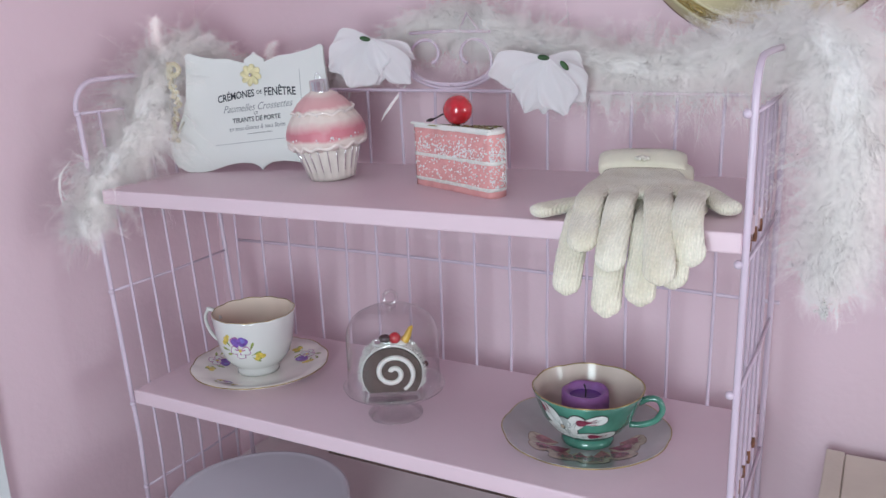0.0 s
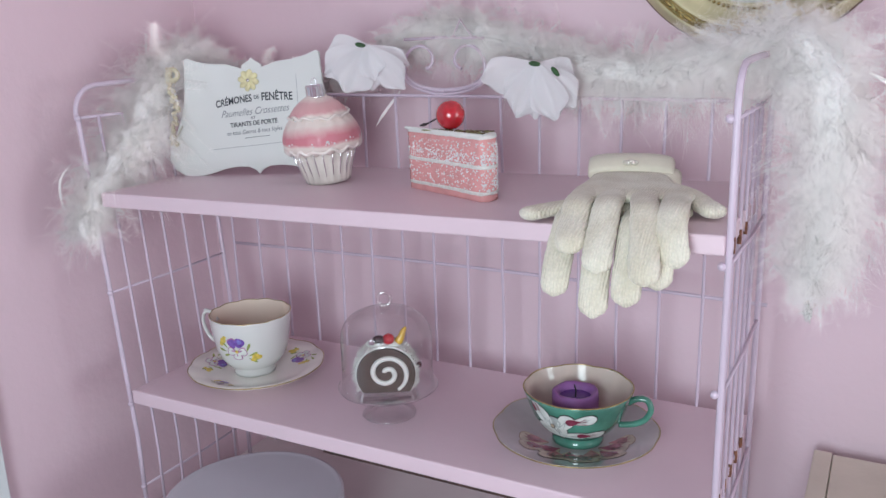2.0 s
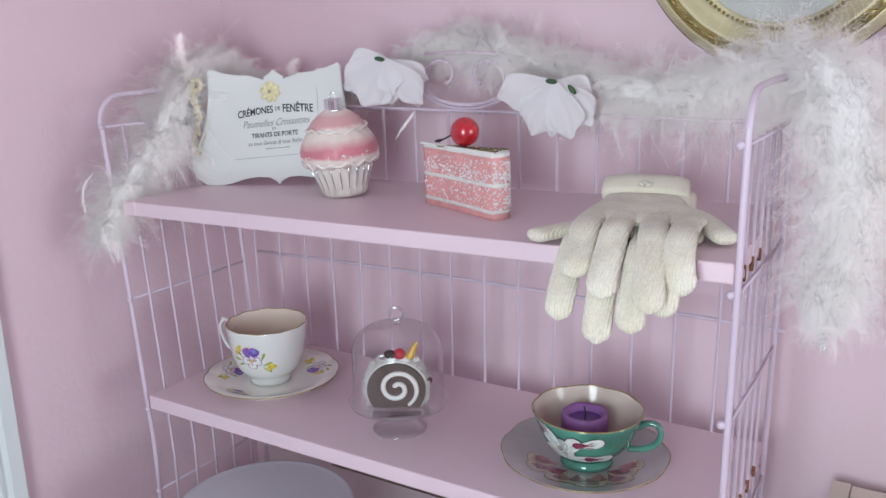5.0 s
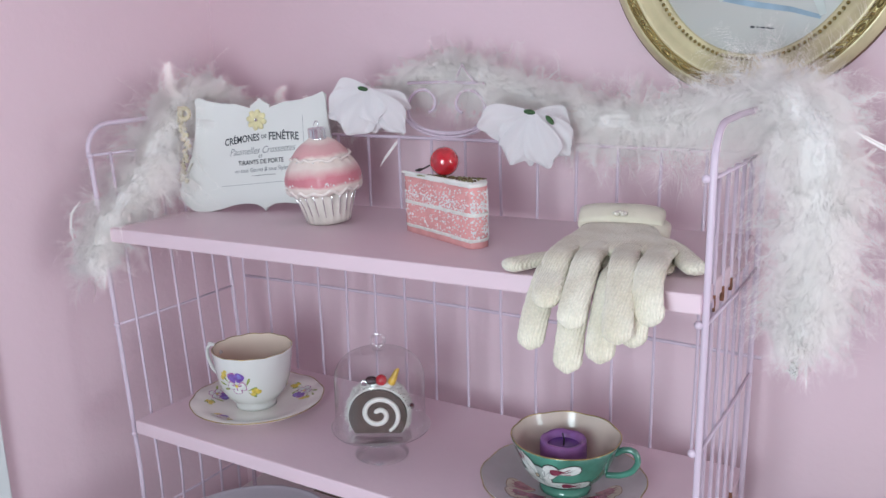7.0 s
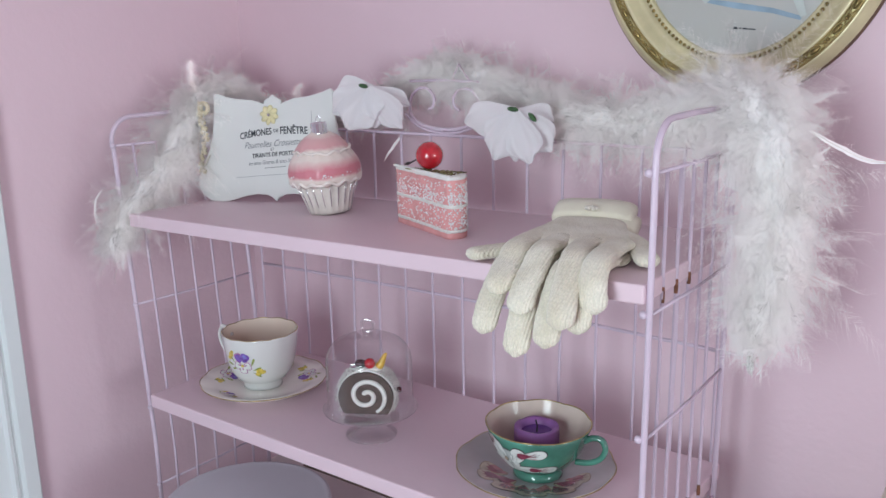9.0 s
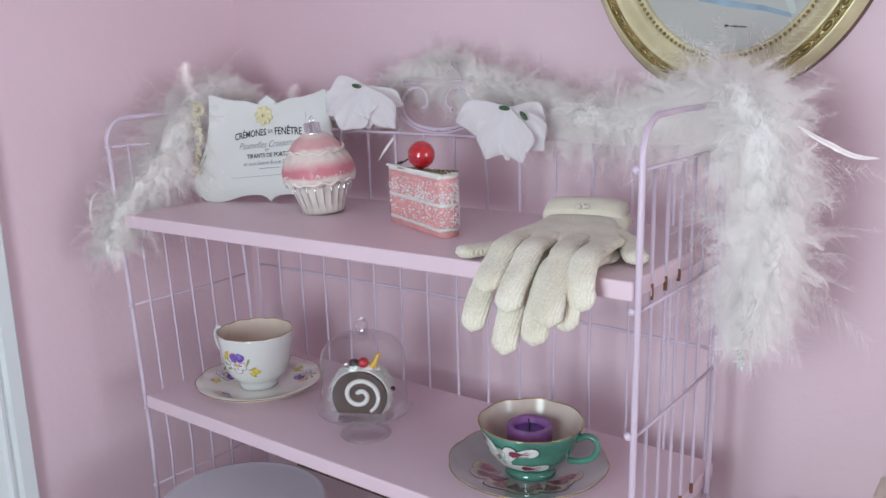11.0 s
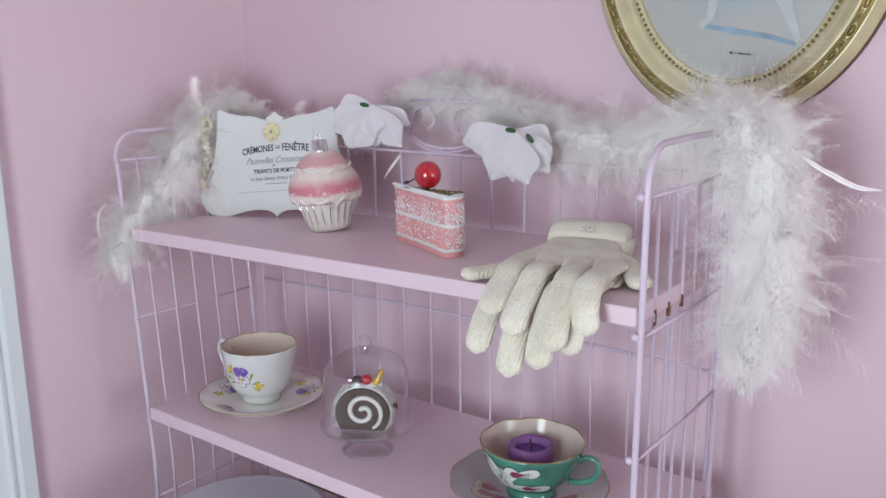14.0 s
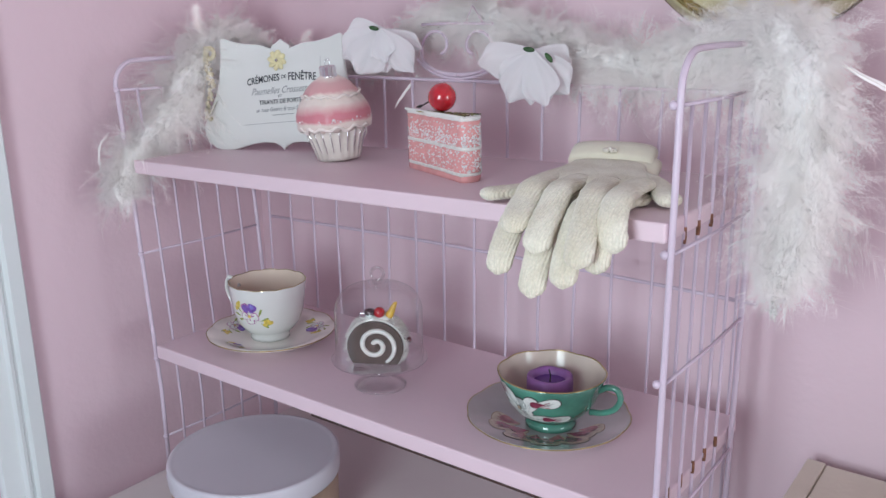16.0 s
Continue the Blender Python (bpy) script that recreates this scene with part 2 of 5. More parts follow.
# back grid
rnd = random.Random(5)
for i in range(16):
    x = -0.752 + 0.0448 * i
    part("wire", tube([(x + rnd.uniform(-0.001, 0.001), YBK - 0.003, z) for z in (TOP + 0.03, 0.97, 1.05, 1.12, 1.22, 1.319)], 0.0017, 8), PINK_WIRE, rack)
for z0, bow in ((1.117, 0.004), (1.319, 0.001), (0.86, 0.0)):
    pts = [(-0.752 + 0.69 * k / 8, YBK + 0.0005, z0 + bow * math.sin(math.pi * k / 8)) for k in range(9)]
    part("cross_bar", tube(pts, 0.0021, 8), PINK_WIRE, rack)


def scroll_points(cx, cz, flip, r0, turns, start):
    out = []
    for k in range(25):
        a = start + turns * 2 * math.pi * k / 24
        r = r0 * (1 - 0.72 * k / 24)
        out.append((cx + flip * r * math.cos(a), YBK, cz + r * math.sin(a)))
    return out


SX = -0.420
for flip in (-1, 1):
    curl = scroll_points(SX + flip * 0.026, 1.357, flip, 0.026, 0.72, -0.35)
    arc = [(SX + flip * 0.0515 * math.sin(radians(a)), YBK, 1.350 - 0.024 * math.cos(radians(a))) for a in range(0, 90, 9)]
    part("scroll", tube(arc + curl, 0.0019, 8), PINK_WIRE, rack)
for dz, w in ((1.3225, 0.056), (1.3275, 0.062)):
    part("scroll_bow", tube([(SX + w * math.sin(radians(a)), YBK, dz + 0.026 - 0.026 * math.cos(radians(a)) * 1.0) for a in range(-68, 69, 8)], 0.0017, 8), PINK_WIRE, rack)
part("scroll_bar", tube([(SX - 0.05, YBK, 1.383), (SX, YBK, 1.3845), (SX + 0.05, YBK, 1.383)], 0.0018, 8), PINK_WIRE, rack)
part("finial", tube([(SX + 0.012, YBK, 1.384), (SX + 0.022, YBK, 1.403), (SX + 0.036, YBK, 1.385)], 0.0013, 6), PINK_WIRE, rack)

# shelf boards: the upper one dips slightly towards the side wall
upper = part("shelf_board", slab(-0.332, 0.332, 0.612, 0.836, -0.0160, 0, 0.0018), PINK_BOARD, rack, smooth=False)
upper.matrix_local = pose(-0.4015, 0, 1.2360, 0, -0.95, 0)
lower = part("shelf_board", slab(-0.7265, -0.0705, 0.612, 0.836, 0.979, 0.996, 0.0018), PINK_BOARD, rack, smooth=False)


def shelf1(x):
    return 1.2360 + (x + 0.4015) * math.tan(radians(0.95))


SH2 = 0.996
# thin dark brown strip below the lower board's front edge, right part only
DARK_STRIP = surface("dark_brown_strip", (0.06, 0.03, 0.025), 0.8, vary=0.4, scale=60)
part("edge_strip", slab(-0.455, -0.073, 0.6128, 0.640, 0.9765, 0.9788), DARK_STRIP, rack, "dark brown strip along the lower edge", False)
# rusty weld marks on the right side frame
rnd = random.Random(8)
for z, ys in ((1.226, (0.6503, 0.6796, 0.7089)), (0.9985, (0.6503, 0.6796, 0.7089, 0.7382, 0.7675))):
    for y in ys:
        up, dn = rnd.uniform(0.005, 0.008), rnd.uniform(0.005, 0.008)
        b = tube([(XRP - 0.0024, y, z - dn), (XRP - 0.0024, y + 0.0004, z - 0.3 * dn), (XRP - 0.0024, y, z + up)], [0.0017, 0.0019, 0.0017], 8)
        part("rust_spot", b, RUST, rack, "brown rust at the weld")

# ---- surfaces of the small things ----
CHINA = surface("white_china", (0.75, 0.75, 0.72), 0.12, vary=0.02, scale=15, coat=0.6)
CHINA_IN = surface("cream_china_inside", (0.86, 0.72, 0.60), 0.15, vary=0.04, scale=20, coat=0.6)
CREAM_CHINA = surface("cream_saucer_glaze", (0.86, 0.82, 0.75), 0.14, vary=0.05, scale=18, coat=0.6)
GILT = surface("worn_gilt_line", (0.42, 0.30, 0.12), 0.3, 0.7, vary=0.35, scale=120)
GREEN_GLAZE = surface("green_lustre_glaze", (0.068, 0.225, 0.165), 0.08, vary=0.42, scale=30, coat=0.8)
LILAC_GLAZE = surface("lilac_lustre_glaze", (0.37, 0.33, 0.33), 0.10, vary=0.14, scale=22, coat=0.8)
PEARL_IN = surface("pearly_cup_inside", (0.64, 0.54, 0.46), 0.16, vary=0.10, scale=25, coat=0.25, spec=0.35)
PETAL_WHITE = surface("painted_white", (0.74, 0.76, 0.72), 0.2, vary=0.1, scale=160, coat=0.5)
PETAL_GREY = surface("painted_grey_shading", (0.42, 0.45, 0.43), 0.2, vary=0.2, scale=200, coat=0.5)
PETAL_MAROON = surface("painted_maroon", (0.24, 0.045, 0.08), 0.2, vary=0.35, scale=200, coat=0.5)
PETAL_BUFF = surface("painted_buff", (0.46, 0.36, 0.27), 0.2, vary=0.25, scale=150, coat=0.5)
PETAL_ROSE = surface("painted_rose", (0.36, 0.12, 0.13), 0.2, vary=0.35, scale=200, coat=0.5)
PETAL_LINE = surface("painted_umber_edge", (0.22, 0.12, 0.08), 0.25, vary=0.3, scale=200, coat=0.5)
INK_LINE = surface("painted_outline", (0.03, 0.04, 0.035), 0.3, vary=0.2)
PANSY_VIOLET = surface("painted_violet", (0.20, 0.10, 0.42), 0.2, vary=0.35, scale=250, coat=0.5)
PANSY_BLUE = surface("painted_blue_violet", (0.22, 0.20, 0.55), 0.2, vary=0.3, scale=250, coat=0.5)
PANSY_PINK = surface("painted_mauve", (0.45, 0.17, 0.36), 0.2, vary=0.35, scale=250, coat=0.5)
PANSY_YELLOW = surface("painted_yellow", (0.72, 0.55, 0.10), 0.2, vary=0.3, scale=250, coat=0.5)
LEAF_GREEN = surface("painted_leaf", (0.30, 0.36, 0.10), 0.2, vary=0.35, scale=250, coat=0.5)
WAX = surface("purple_wax", (0.30, 0.13, 0.36), 0.45, vary=0.15, scale=60, grain=0.1, sub=0.3)
WAX_DARK = surface("molten_purple_wax", (0.13, 0.05, 0.25), 0.25, vary=0.1, scale=60)
WICK = surface("burnt_wick", (0.015, 0.013, 0.015), 0.9, vary=0.3, scale=300)
CHOC = surface("chocolate_sponge", (0.095, 0.065, 0.055), 0.6, vary=0.22, scale=90, grain=0.5, grain_scale=500)
CREAM = surface("piped_cream", (0.78, 0.76, 0.72), 0.45, vary=0.05, scale=80, grain=0.15, sub=0.1)
FLAKES = surface("white_flakes", (0.72, 0.70, 0.66), 0.6, vary=0.12, scale=300)
CHERRY = surface("cherry_red_gloss", (0.46, 0.010, 0.02), 0.22, vary=0.3, scale=90, coat=1.0)
MAROON_BERRY = surface("dark_berry", (0.10, 0.012, 0.02), 0.18, vary=0.3, scale=90, coat=0.8)
DARK_BERRY = surface("near_black_berry", (0.03, 0.012, 0.014), 0.15, vary=0.3, scale=90, coat=0.9)
PEACH = surface("yellow_fruit", (0.70, 0.43, 0.05), 0.3, vary=0.25, scale=120, coat=0.5)
STEM = surface("dark_stem", (0.035, 0.02, 0.02), 0.5, vary=0.3, scale=120)
SPONGE = surface("pink_sponge", (0.71, 0.33, 0.32), 0.7, vary=0.10, scale=70, grain=0.5, grain_scale=350)
GLITTER = surface("white_glitter", (0.82, 0.80, 0.80), 0.25, 0.1, vary=0.1, scale=400)
PISTACHIO = surface("pistachio_dust", (0.26, 0.25, 0.10), 0.7, vary=0.4, scale=300)
CRUMB = surface("brown_crumb", (0.11, 0.055, 0.03), 0.7, vary=0.5, scale=300)
PEARL_GLASS = surface("pearly_painted_glass", (0.76, 0.71, 0.64), 0.22, 0.12, vary=0.12, scale=60, coat=0.8)
SILVER = surface("silver_cap", (0.72, 0.72, 0.74), 0.18, 1.0, vary=0.1, scale=120)
PLAQUE = surface("white_painted_plaque", (0.75, 0.755, 0.73), 0.4, vary=0.03, scale=12, grain=0.06)
CREAM_FELT = surface("cream_ribbon_flower", (0.76, 0.69, 0.40), 0.55, vary=0.1, scale=150, sheen=0.4)
LACE = surface("cream_lace", (0.72, 0.64, 0.44), 0.7, vary=0.2, scale=200, grain=0.5, grain_scale=600)
BLACK_INK = surface("black_ink", (0.03, 0.035, 0.045), 0.6, vary=0.2)
GREY_INK = surface("grey_ink", (0.22, 0.23, 0.25), 0.6, vary=0.1)
PEARL = surface("pearl", (0.78, 0.73, 0.64), 0.15, 0.1, vary=0.05, coat=0.8)
LILAC_LID = surface("lilac_enamel_lid", (0.58, 0.55, 0.60), 0.32, vary=0.03, scale=7, coat=0.3)
TIN_BODY = surface("buff_tin", (0.42, 0.30, 0.22), 0.45, 0.25, vary=0.18, scale=20, coat=0.2)
BOX_CREAM = surface("cream_painted_wood", (0.70, 0.62, 0.52), 0.5, vary=0.07, scale=14, grain=0.12)
GOLD_CREAM = surface("cream_gilt_frame", (0.60, 0.54, 0.33), 0.35, 0.25, vary=0.16, scale=28, grain=0.1, grain_scale=250)
GOLD_DARK = surface("antique_gilt_ornament", (0.30, 0.22, 0.08), 0.32, 0.65, vary=0.4, scale=70)
GOLD_MID = surface("shaded_gilt", (0.42, 0.35, 0.16), 0.4, 0.4, vary=0.3, scale=50)
FRAME_EDGE = surface("dark_frame_edge", (0.13, 0.07, 0.04), 0.6, vary=0.3, scale=40)
PRINT_PALE = surface("pale_print_shape", (0.50, 0.55, 0.52), 0.5, vary=0.15, scale=30)
PRINT_FLESH = surface("warm_print_shape", (0.58, 0.42, 0.36), 0.5, vary=0.15, scale=40)
PRINT_BLUE = surface("blue_print_stroke", (0.26, 0.37, 0.46), 0.5, vary=0.2, scale=40)
ROSE_GREEN = surface("green_silk_calyx", (0.03, 0.085, 0.025), 0.6, vary=0.3, scale=120)


def banded(name, stops, axis_scale, wobble, rough, coat):
    """Colour bands up the object's z, with a wavy edge."""
    m, t, b, link = nodes_of(name)
    co = t.nodes.new("ShaderNodeTexCoord")
    sep = t.nodes.new("ShaderNodeSeparateXYZ")
    link.new(co.outputs["Object"], sep.inputs[0])
    n = t.nodes.new("ShaderNodeTexNoise")
    n.inputs["Scale"].default_value, n.inputs["Detail"].default_value = 70, 4
    link.new(co.outputs["Object"], n.inputs["Vector"])
    a = t.nodes.new("ShaderNodeMath")
    a.operation, a.inputs[1].default_value = "MULTIPLY", axis_scale
    link.new(sep.outputs["Z"], a.inputs[0])
    c = t.nodes.new("ShaderNodeMath")
    c.operation, c.inputs[1].default_value, c.inputs[2].default_value = "MULTIPLY_ADD", wobble, -wobble / 2
    link.new(n.outputs[0], c.inputs[0])
    d = t.nodes.new("ShaderNodeMath")
    link.new(a.outputs[0], d.inputs[0])
    link.new(c.outputs[0], d.inputs[1])
    ramp = t.nodes.new("ShaderNodeValToRGB")
    e = ramp.color_ramp.elements
    e[0].position, e[0].color = stops[0][0], (*stops[0][1], 1)
    e[1].position, e[1].color = stops[-1][0], (*stops[-1][1], 1)
    for p, col in stops[1:-1]:
        e.new(p).color = (*col, 1)
    link.new(d.outputs[0], ramp.inputs[0])
    link.new(ramp.outputs[0], b.inputs["Base Color"])
    b.inputs["Roughness"].default_value, b.inputs["Coat Weight"].default_value = rough, coat
    bump = t.nodes.new("ShaderNodeBump")
    bump.inputs["Strength"].default_value, bump.inputs["Distance"].default_value = 0.25, 0.002
    link.new(n.outputs[0], bump.inputs["Height"])
    link.new(bump.outputs[0], b.inputs["Normal"])
    return m


IVORY, ROSE, DEEP = (0.80, 0.68, 0.62), (0.68, 0.36, 0.37), (0.62, 0.21, 0.25)
FROSTING = banded("pink_banded_frosting", [(0.0, IVORY), (0.10, IVORY), (0.16, DEEP), (0.26, DEEP), (0.36, (0.72, 0.46, 0.45)), (0.45, IVORY), (0.58, IVORY),
                                           (0.64, ROSE), (0.80, (0.70, 0.42, 0.42)), (0.87, IVORY), (1.0, IVORY)], 1 / 0.058, 0.16, 0.42, 0.12)


def clear_glass(name, edge, face):
    m, t, b, link = nodes_of(name)
    t.nodes.remove(b)
    clear = t.nodes.new("ShaderNodeBsdfTransparent")
    clear.inputs[0].default_value = (0.985, 0.985, 0.985, 1)
    shine = t.nodes.new("ShaderNodeBsdfGlossy")
    shine.inputs["Roughness"].default_value = 0.05
    lw = t.nodes.new("ShaderNodeLayerWeight")
    lw.inputs[0].default_value = 0.5
    pw = t.nodes.new("ShaderNodeMath")
    pw.operation, pw.inputs[1].default_value = "POWER", 2.6
    link.new(lw.outputs["Facing"], pw.inputs[0])
    fr = t.nodes.new("ShaderNodeMath")
    fr.operation, fr.inputs[1].default_value, fr.inputs[2].default_value = "MULTIPLY_ADD", edge, face
    link.new(pw.outputs[0], fr.inputs[0])
    mix = t.nodes.new("ShaderNodeMixShader")
    link.new(fr.outputs[0], mix.inputs[0])
    link.new(clear.outputs[0], mix.inputs[1])
    link.new(shine.outputs[0], mix.inputs[2])
    link.new(mix.outputs[0], t.nodes["Material Output"].inputs[0])
    return m


GLASS = clear_glass("clear_glass", 0.9, 0.045)
GLASS_ROD = clear_glass("solid_glass_rod", 0.8, 0.22)


def translucent(name, colour, share, rough=0.7):
    m, t, b, link = nodes_of(name)
    b.inputs["Base Color"].default_value = (*colour, 1)
    b.inputs["Roughness"].default_value = rough
    info = t.nodes.new("ShaderNodeNewGeometry")
    ramp = t.nodes.new("ShaderNodeValToRGB")
    ramp.color_ramp.elements[0].color = (colour[0] * 0.9, colour[1] * 0.87, colour[2] * 0.84, 1)
    ramp.color_ramp.elements[1].color = (*[min(1, c * 1.06) for c in colour], 1)
    link.new(info.outputs["Random Per Island"], ramp.inputs[0])
    link.new(ramp.outputs[0], b.inputs["Base Color"])
    tr = t.nodes.new("ShaderNodeBsdfTranslucent")
    link.new(ramp.outputs[0], tr.inputs[0])
    mix = t.nodes.new("ShaderNodeMixShader")
    mix.inputs[0].default_value = share
    link.new(b.outputs[0], mix.inputs[1])
    link.new(tr.outputs[0], mix.inputs[2])
    link.new(mix.outputs[0], t.nodes["Material Output"].inputs[0])
    return m


def down_material(name, colour, through_):
    """Feather barbs: they scatter light back and also let some of it through."""
    m, t, b, link = nodes_of(name)
    t.nodes.remove(b)
    info = t.nodes.new("ShaderNodeNewGeometry")
    ramp = t.nodes.new("ShaderNodeValToRGB")
    ramp.color_ramp.elements[0].color = (colour[0] * 0.95, colour[1] * 0.92, colour[2] * 0.90, 1)
    ramp.color_ramp.elements[1].color = (*colour, 1)
    link.new(info.outputs["Random Per Island"], ramp.inputs[0])
    # the two colours sum above 1, standing in for light scattered between barbs
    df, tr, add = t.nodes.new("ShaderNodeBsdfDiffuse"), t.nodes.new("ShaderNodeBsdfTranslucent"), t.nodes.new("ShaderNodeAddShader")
    link.new(ramp.outputs[0], df.inputs[0])
    tr.inputs[0].default_value = through_
    link.new(df.outputs[0], add.inputs[0])
    link.new(tr.outputs[0], add.inputs[1])
    link.new(add.outputs[0], t.nodes["Material Output"].inputs[0])
    return m


DOWN = down_material("ivory_marabou_down", (0.86, 0.835, 0.825), (0.42, 0.395, 0.385, 1))
QUILL = surface("feather_quill", (0.80, 0.78, 0.75), 0.35, vary=0.05)


def knit(name, colour):
    """Ribbed cotton knit: fine ribs with small stitches across them."""
    m, t, b, link = nodes_of(name)
    co = t.nodes.new("ShaderNodeTexCoord")
    v = t.nodes.new("ShaderNodeTexVoronoi")
    v.inputs["Scale"].default_value = 430
    n = t.nodes.new("ShaderNodeTexNoise")
    n.inputs["Scale"].default_value, n.inputs["Detail"].default_value = 45, 4
    w = t.nodes.new("ShaderNodeTexWave")
    w.inputs["Scale"].default_value, w.inputs["Distortion"].default_value, w.inputs["Detail"].default_value = 150, 0.6, 2
    w.bands_direction = "X"
    for q in (v, n, w):
        link.new(co.outputs["Object"], q.inputs["Vector"])
    ramp = t.nodes.new("ShaderNodeValToRGB")
    ramp.color_ramp.elements[0].position, ramp.color_ramp.elements[1].position = 0.35, 0.65
    ramp.color_ramp.elements[0].color = (colour[0] * 0.86, colour[1] * 0.83, colour[2] * 0.78, 1)
    ramp.color_ramp.elements[1].color = (*colour, 1)
    link.new(n.outputs[0], ramp.inputs[0])
    hole = t.nodes.new("ShaderNodeMapRange")
    hole.inputs["From Min"].default_value, hole.inputs["From Max"].default_value = 0.25, 0.75
    hole.inputs["To Min"].default_value, hole.inputs["To Max"].default_value = 1.0, 0.90
    link.new(v.outputs["Distance"], hole.inputs["Value"])
    stitch = t.nodes.new("ShaderNodeVectorMath")
    stitch.operation = "SCALE"
    link.new(ramp.outputs[0], stitch.inputs[0])
    link.new(hole.outputs[0], stitch.inputs["Scale"])
    link.new(stitch.outputs[0], b.inputs["Base Color"])
    b.inputs["Roughness"].default_value, b.inputs["Sheen Weight"].default_value = 0.9, 0.3
    add = t.nodes.new("ShaderNodeMath")
    add.operation = "SUBTRACT"
    link.new(w.outputs["Fac"], add.inputs[0])
    link.new(v.outputs["Distance"], add.inputs[1])
    bump = t.nodes.new("ShaderNodeBump")
    bump.inputs["Strength"].default_value, bump.inputs["Distance"].default_value = 0.5, 0.0011
    link.new(add.outputs[0], bump.inputs["Height"])
    link.new(bump.outputs[0], b.inputs["Normal"])
    return m


KNIT = knit("cream_cotton_knit", (0.87, 0.815, 0.68))
CUFF = surface("cream_felt_cuff", (0.82, 0.77, 0.62), 0.85, vary=0.05, scale=60, grain=0.3, grain_scale=500, sheen=0.3)


# ---- shapes of revolution with a wavy rim, and painted decoration laid on them ----
class Turned:
    def __init__(self, profile, lobes=0, wave=0.0, wave_from=0.0, lift=0.0):
        self.p, self.lobes, self.wave, self.w0, self.lift = profile, lobes, wave, wave_from, lift
        self.zmax = max(z for r, z in profile)

    def warp(self, r, z, a):
        k = max(0.0, (z - self.w0) / max(1e-6, self.zmax - self.w0))
        s = abs(math.sin(self.lobes * a / 2)) if self.lobes else 0
        r2 = r * (1 + self.wave * k * (s - 0.6))
        return Vector((r2 * math.cos(a), r2 * math.sin(a), z + self.lift * k * (s - 0.6)))

    def mesh(self, seg=96):
        b = bmesh.new()
        rings = []
        for r, z in self.p:
            if r < 1e-6:
                rings.append([b.verts.new((0, 0, z))])
            else:
                rings.append([b.verts.new(self.warp(r, z, 2 * math.pi * k / seg)) for k in range(seg)])
        for u, v in zip(rings, rings[1:]):
            for k in range(seg):
                j = (k + 1) % seg
                q = [u[k % len(u)], u[j % len(u)], v[j % len(v)], v[k % len(v)]]
                q = list(dict.fromkeys(q))
                if len(q) > 2:
                    b.faces.new(q)
        bmesh.ops.recalc_face_normals(b, faces=b.faces)
        return b

    def rim_line(self, r, z, thick, seg=128):
        pts = [self.warp(r, z, 2 * math.pi * k / seg) for k in range(seg + 1)]
        return tube(pts, thick, 6, caps=False)

    def on(self, span, a, s, off):
        """The point at angle a and height share s along the stretch of profile points in span."""
        pts = self.p[span[0]:span[1] + 1]
        lens = [math.dist(pts[i], pts[i + 1]) for i in range(len(pts) - 1)]
        d = max(0.0, min(sum(lens), s))
        for i, l in enumerate(lens):
            if d <= l or i == len(lens) - 1:
                t = d / l
                (r0, z0), (r1, z1) = pts[i], pts[i + 1]
                r, z = r0 + (r1 - r0) * t, z0 + (z1 - z0) * t
                nr, nz = (z1 - z0) / l, -(r1 - r0) / l
                return self.warp(r + nr * off, z + nz * off, a), r
            d -= l

    def decal(self, span, a, s, w, h, turn, off, shape="petal", n=18, bm=None):
        """A painted patch w x h metres, turned, lying off above the surface."""
        b = bm or bmesh.new()
        rmid = max(0.008, self.on(span, a, s, 0)[1])
        rings = []
        for q in (0.0, 0.4, 0.75, 1.0):
            ring = []
            for k in range(n if q else 1):
                t = 2 * math.pi * k / n
                c, d = math.cos(t), math.sin(t)
                if shape == "petal":
                    x, y = q * w / 2 * c * (0.55 + 0.45 * d), q * h / 2 * d
                elif shape == "heart":
                    x, y = q * w / 2 * c * (0.8 + 0.25 * d), q * h / 2 * (d - 0.18 * max(0, d) * (1 - abs(c)))
                else:
                    x, y = q * w / 2 * c, q * h / 2 * d
                X, Y = x * math.cos(turn) - y * math.sin(turn), x * math.sin(turn) + y * math.cos(turn)
                ring.append(b.verts.new(self.on(span, a + X / rmid, s + Y, off)[0]))
            rings.append(ring)
        for k in range(n):
            b.faces.new((rings[0][0], rings[1][k], rings[1][(k + 1) % n]))
        for u, v in zip(rings[1:], rings[2:]):
            for k in range(n):
                b.faces.new((u[k], v[k], v[(k + 1) % n], u[(k + 1) % n]))
        return b


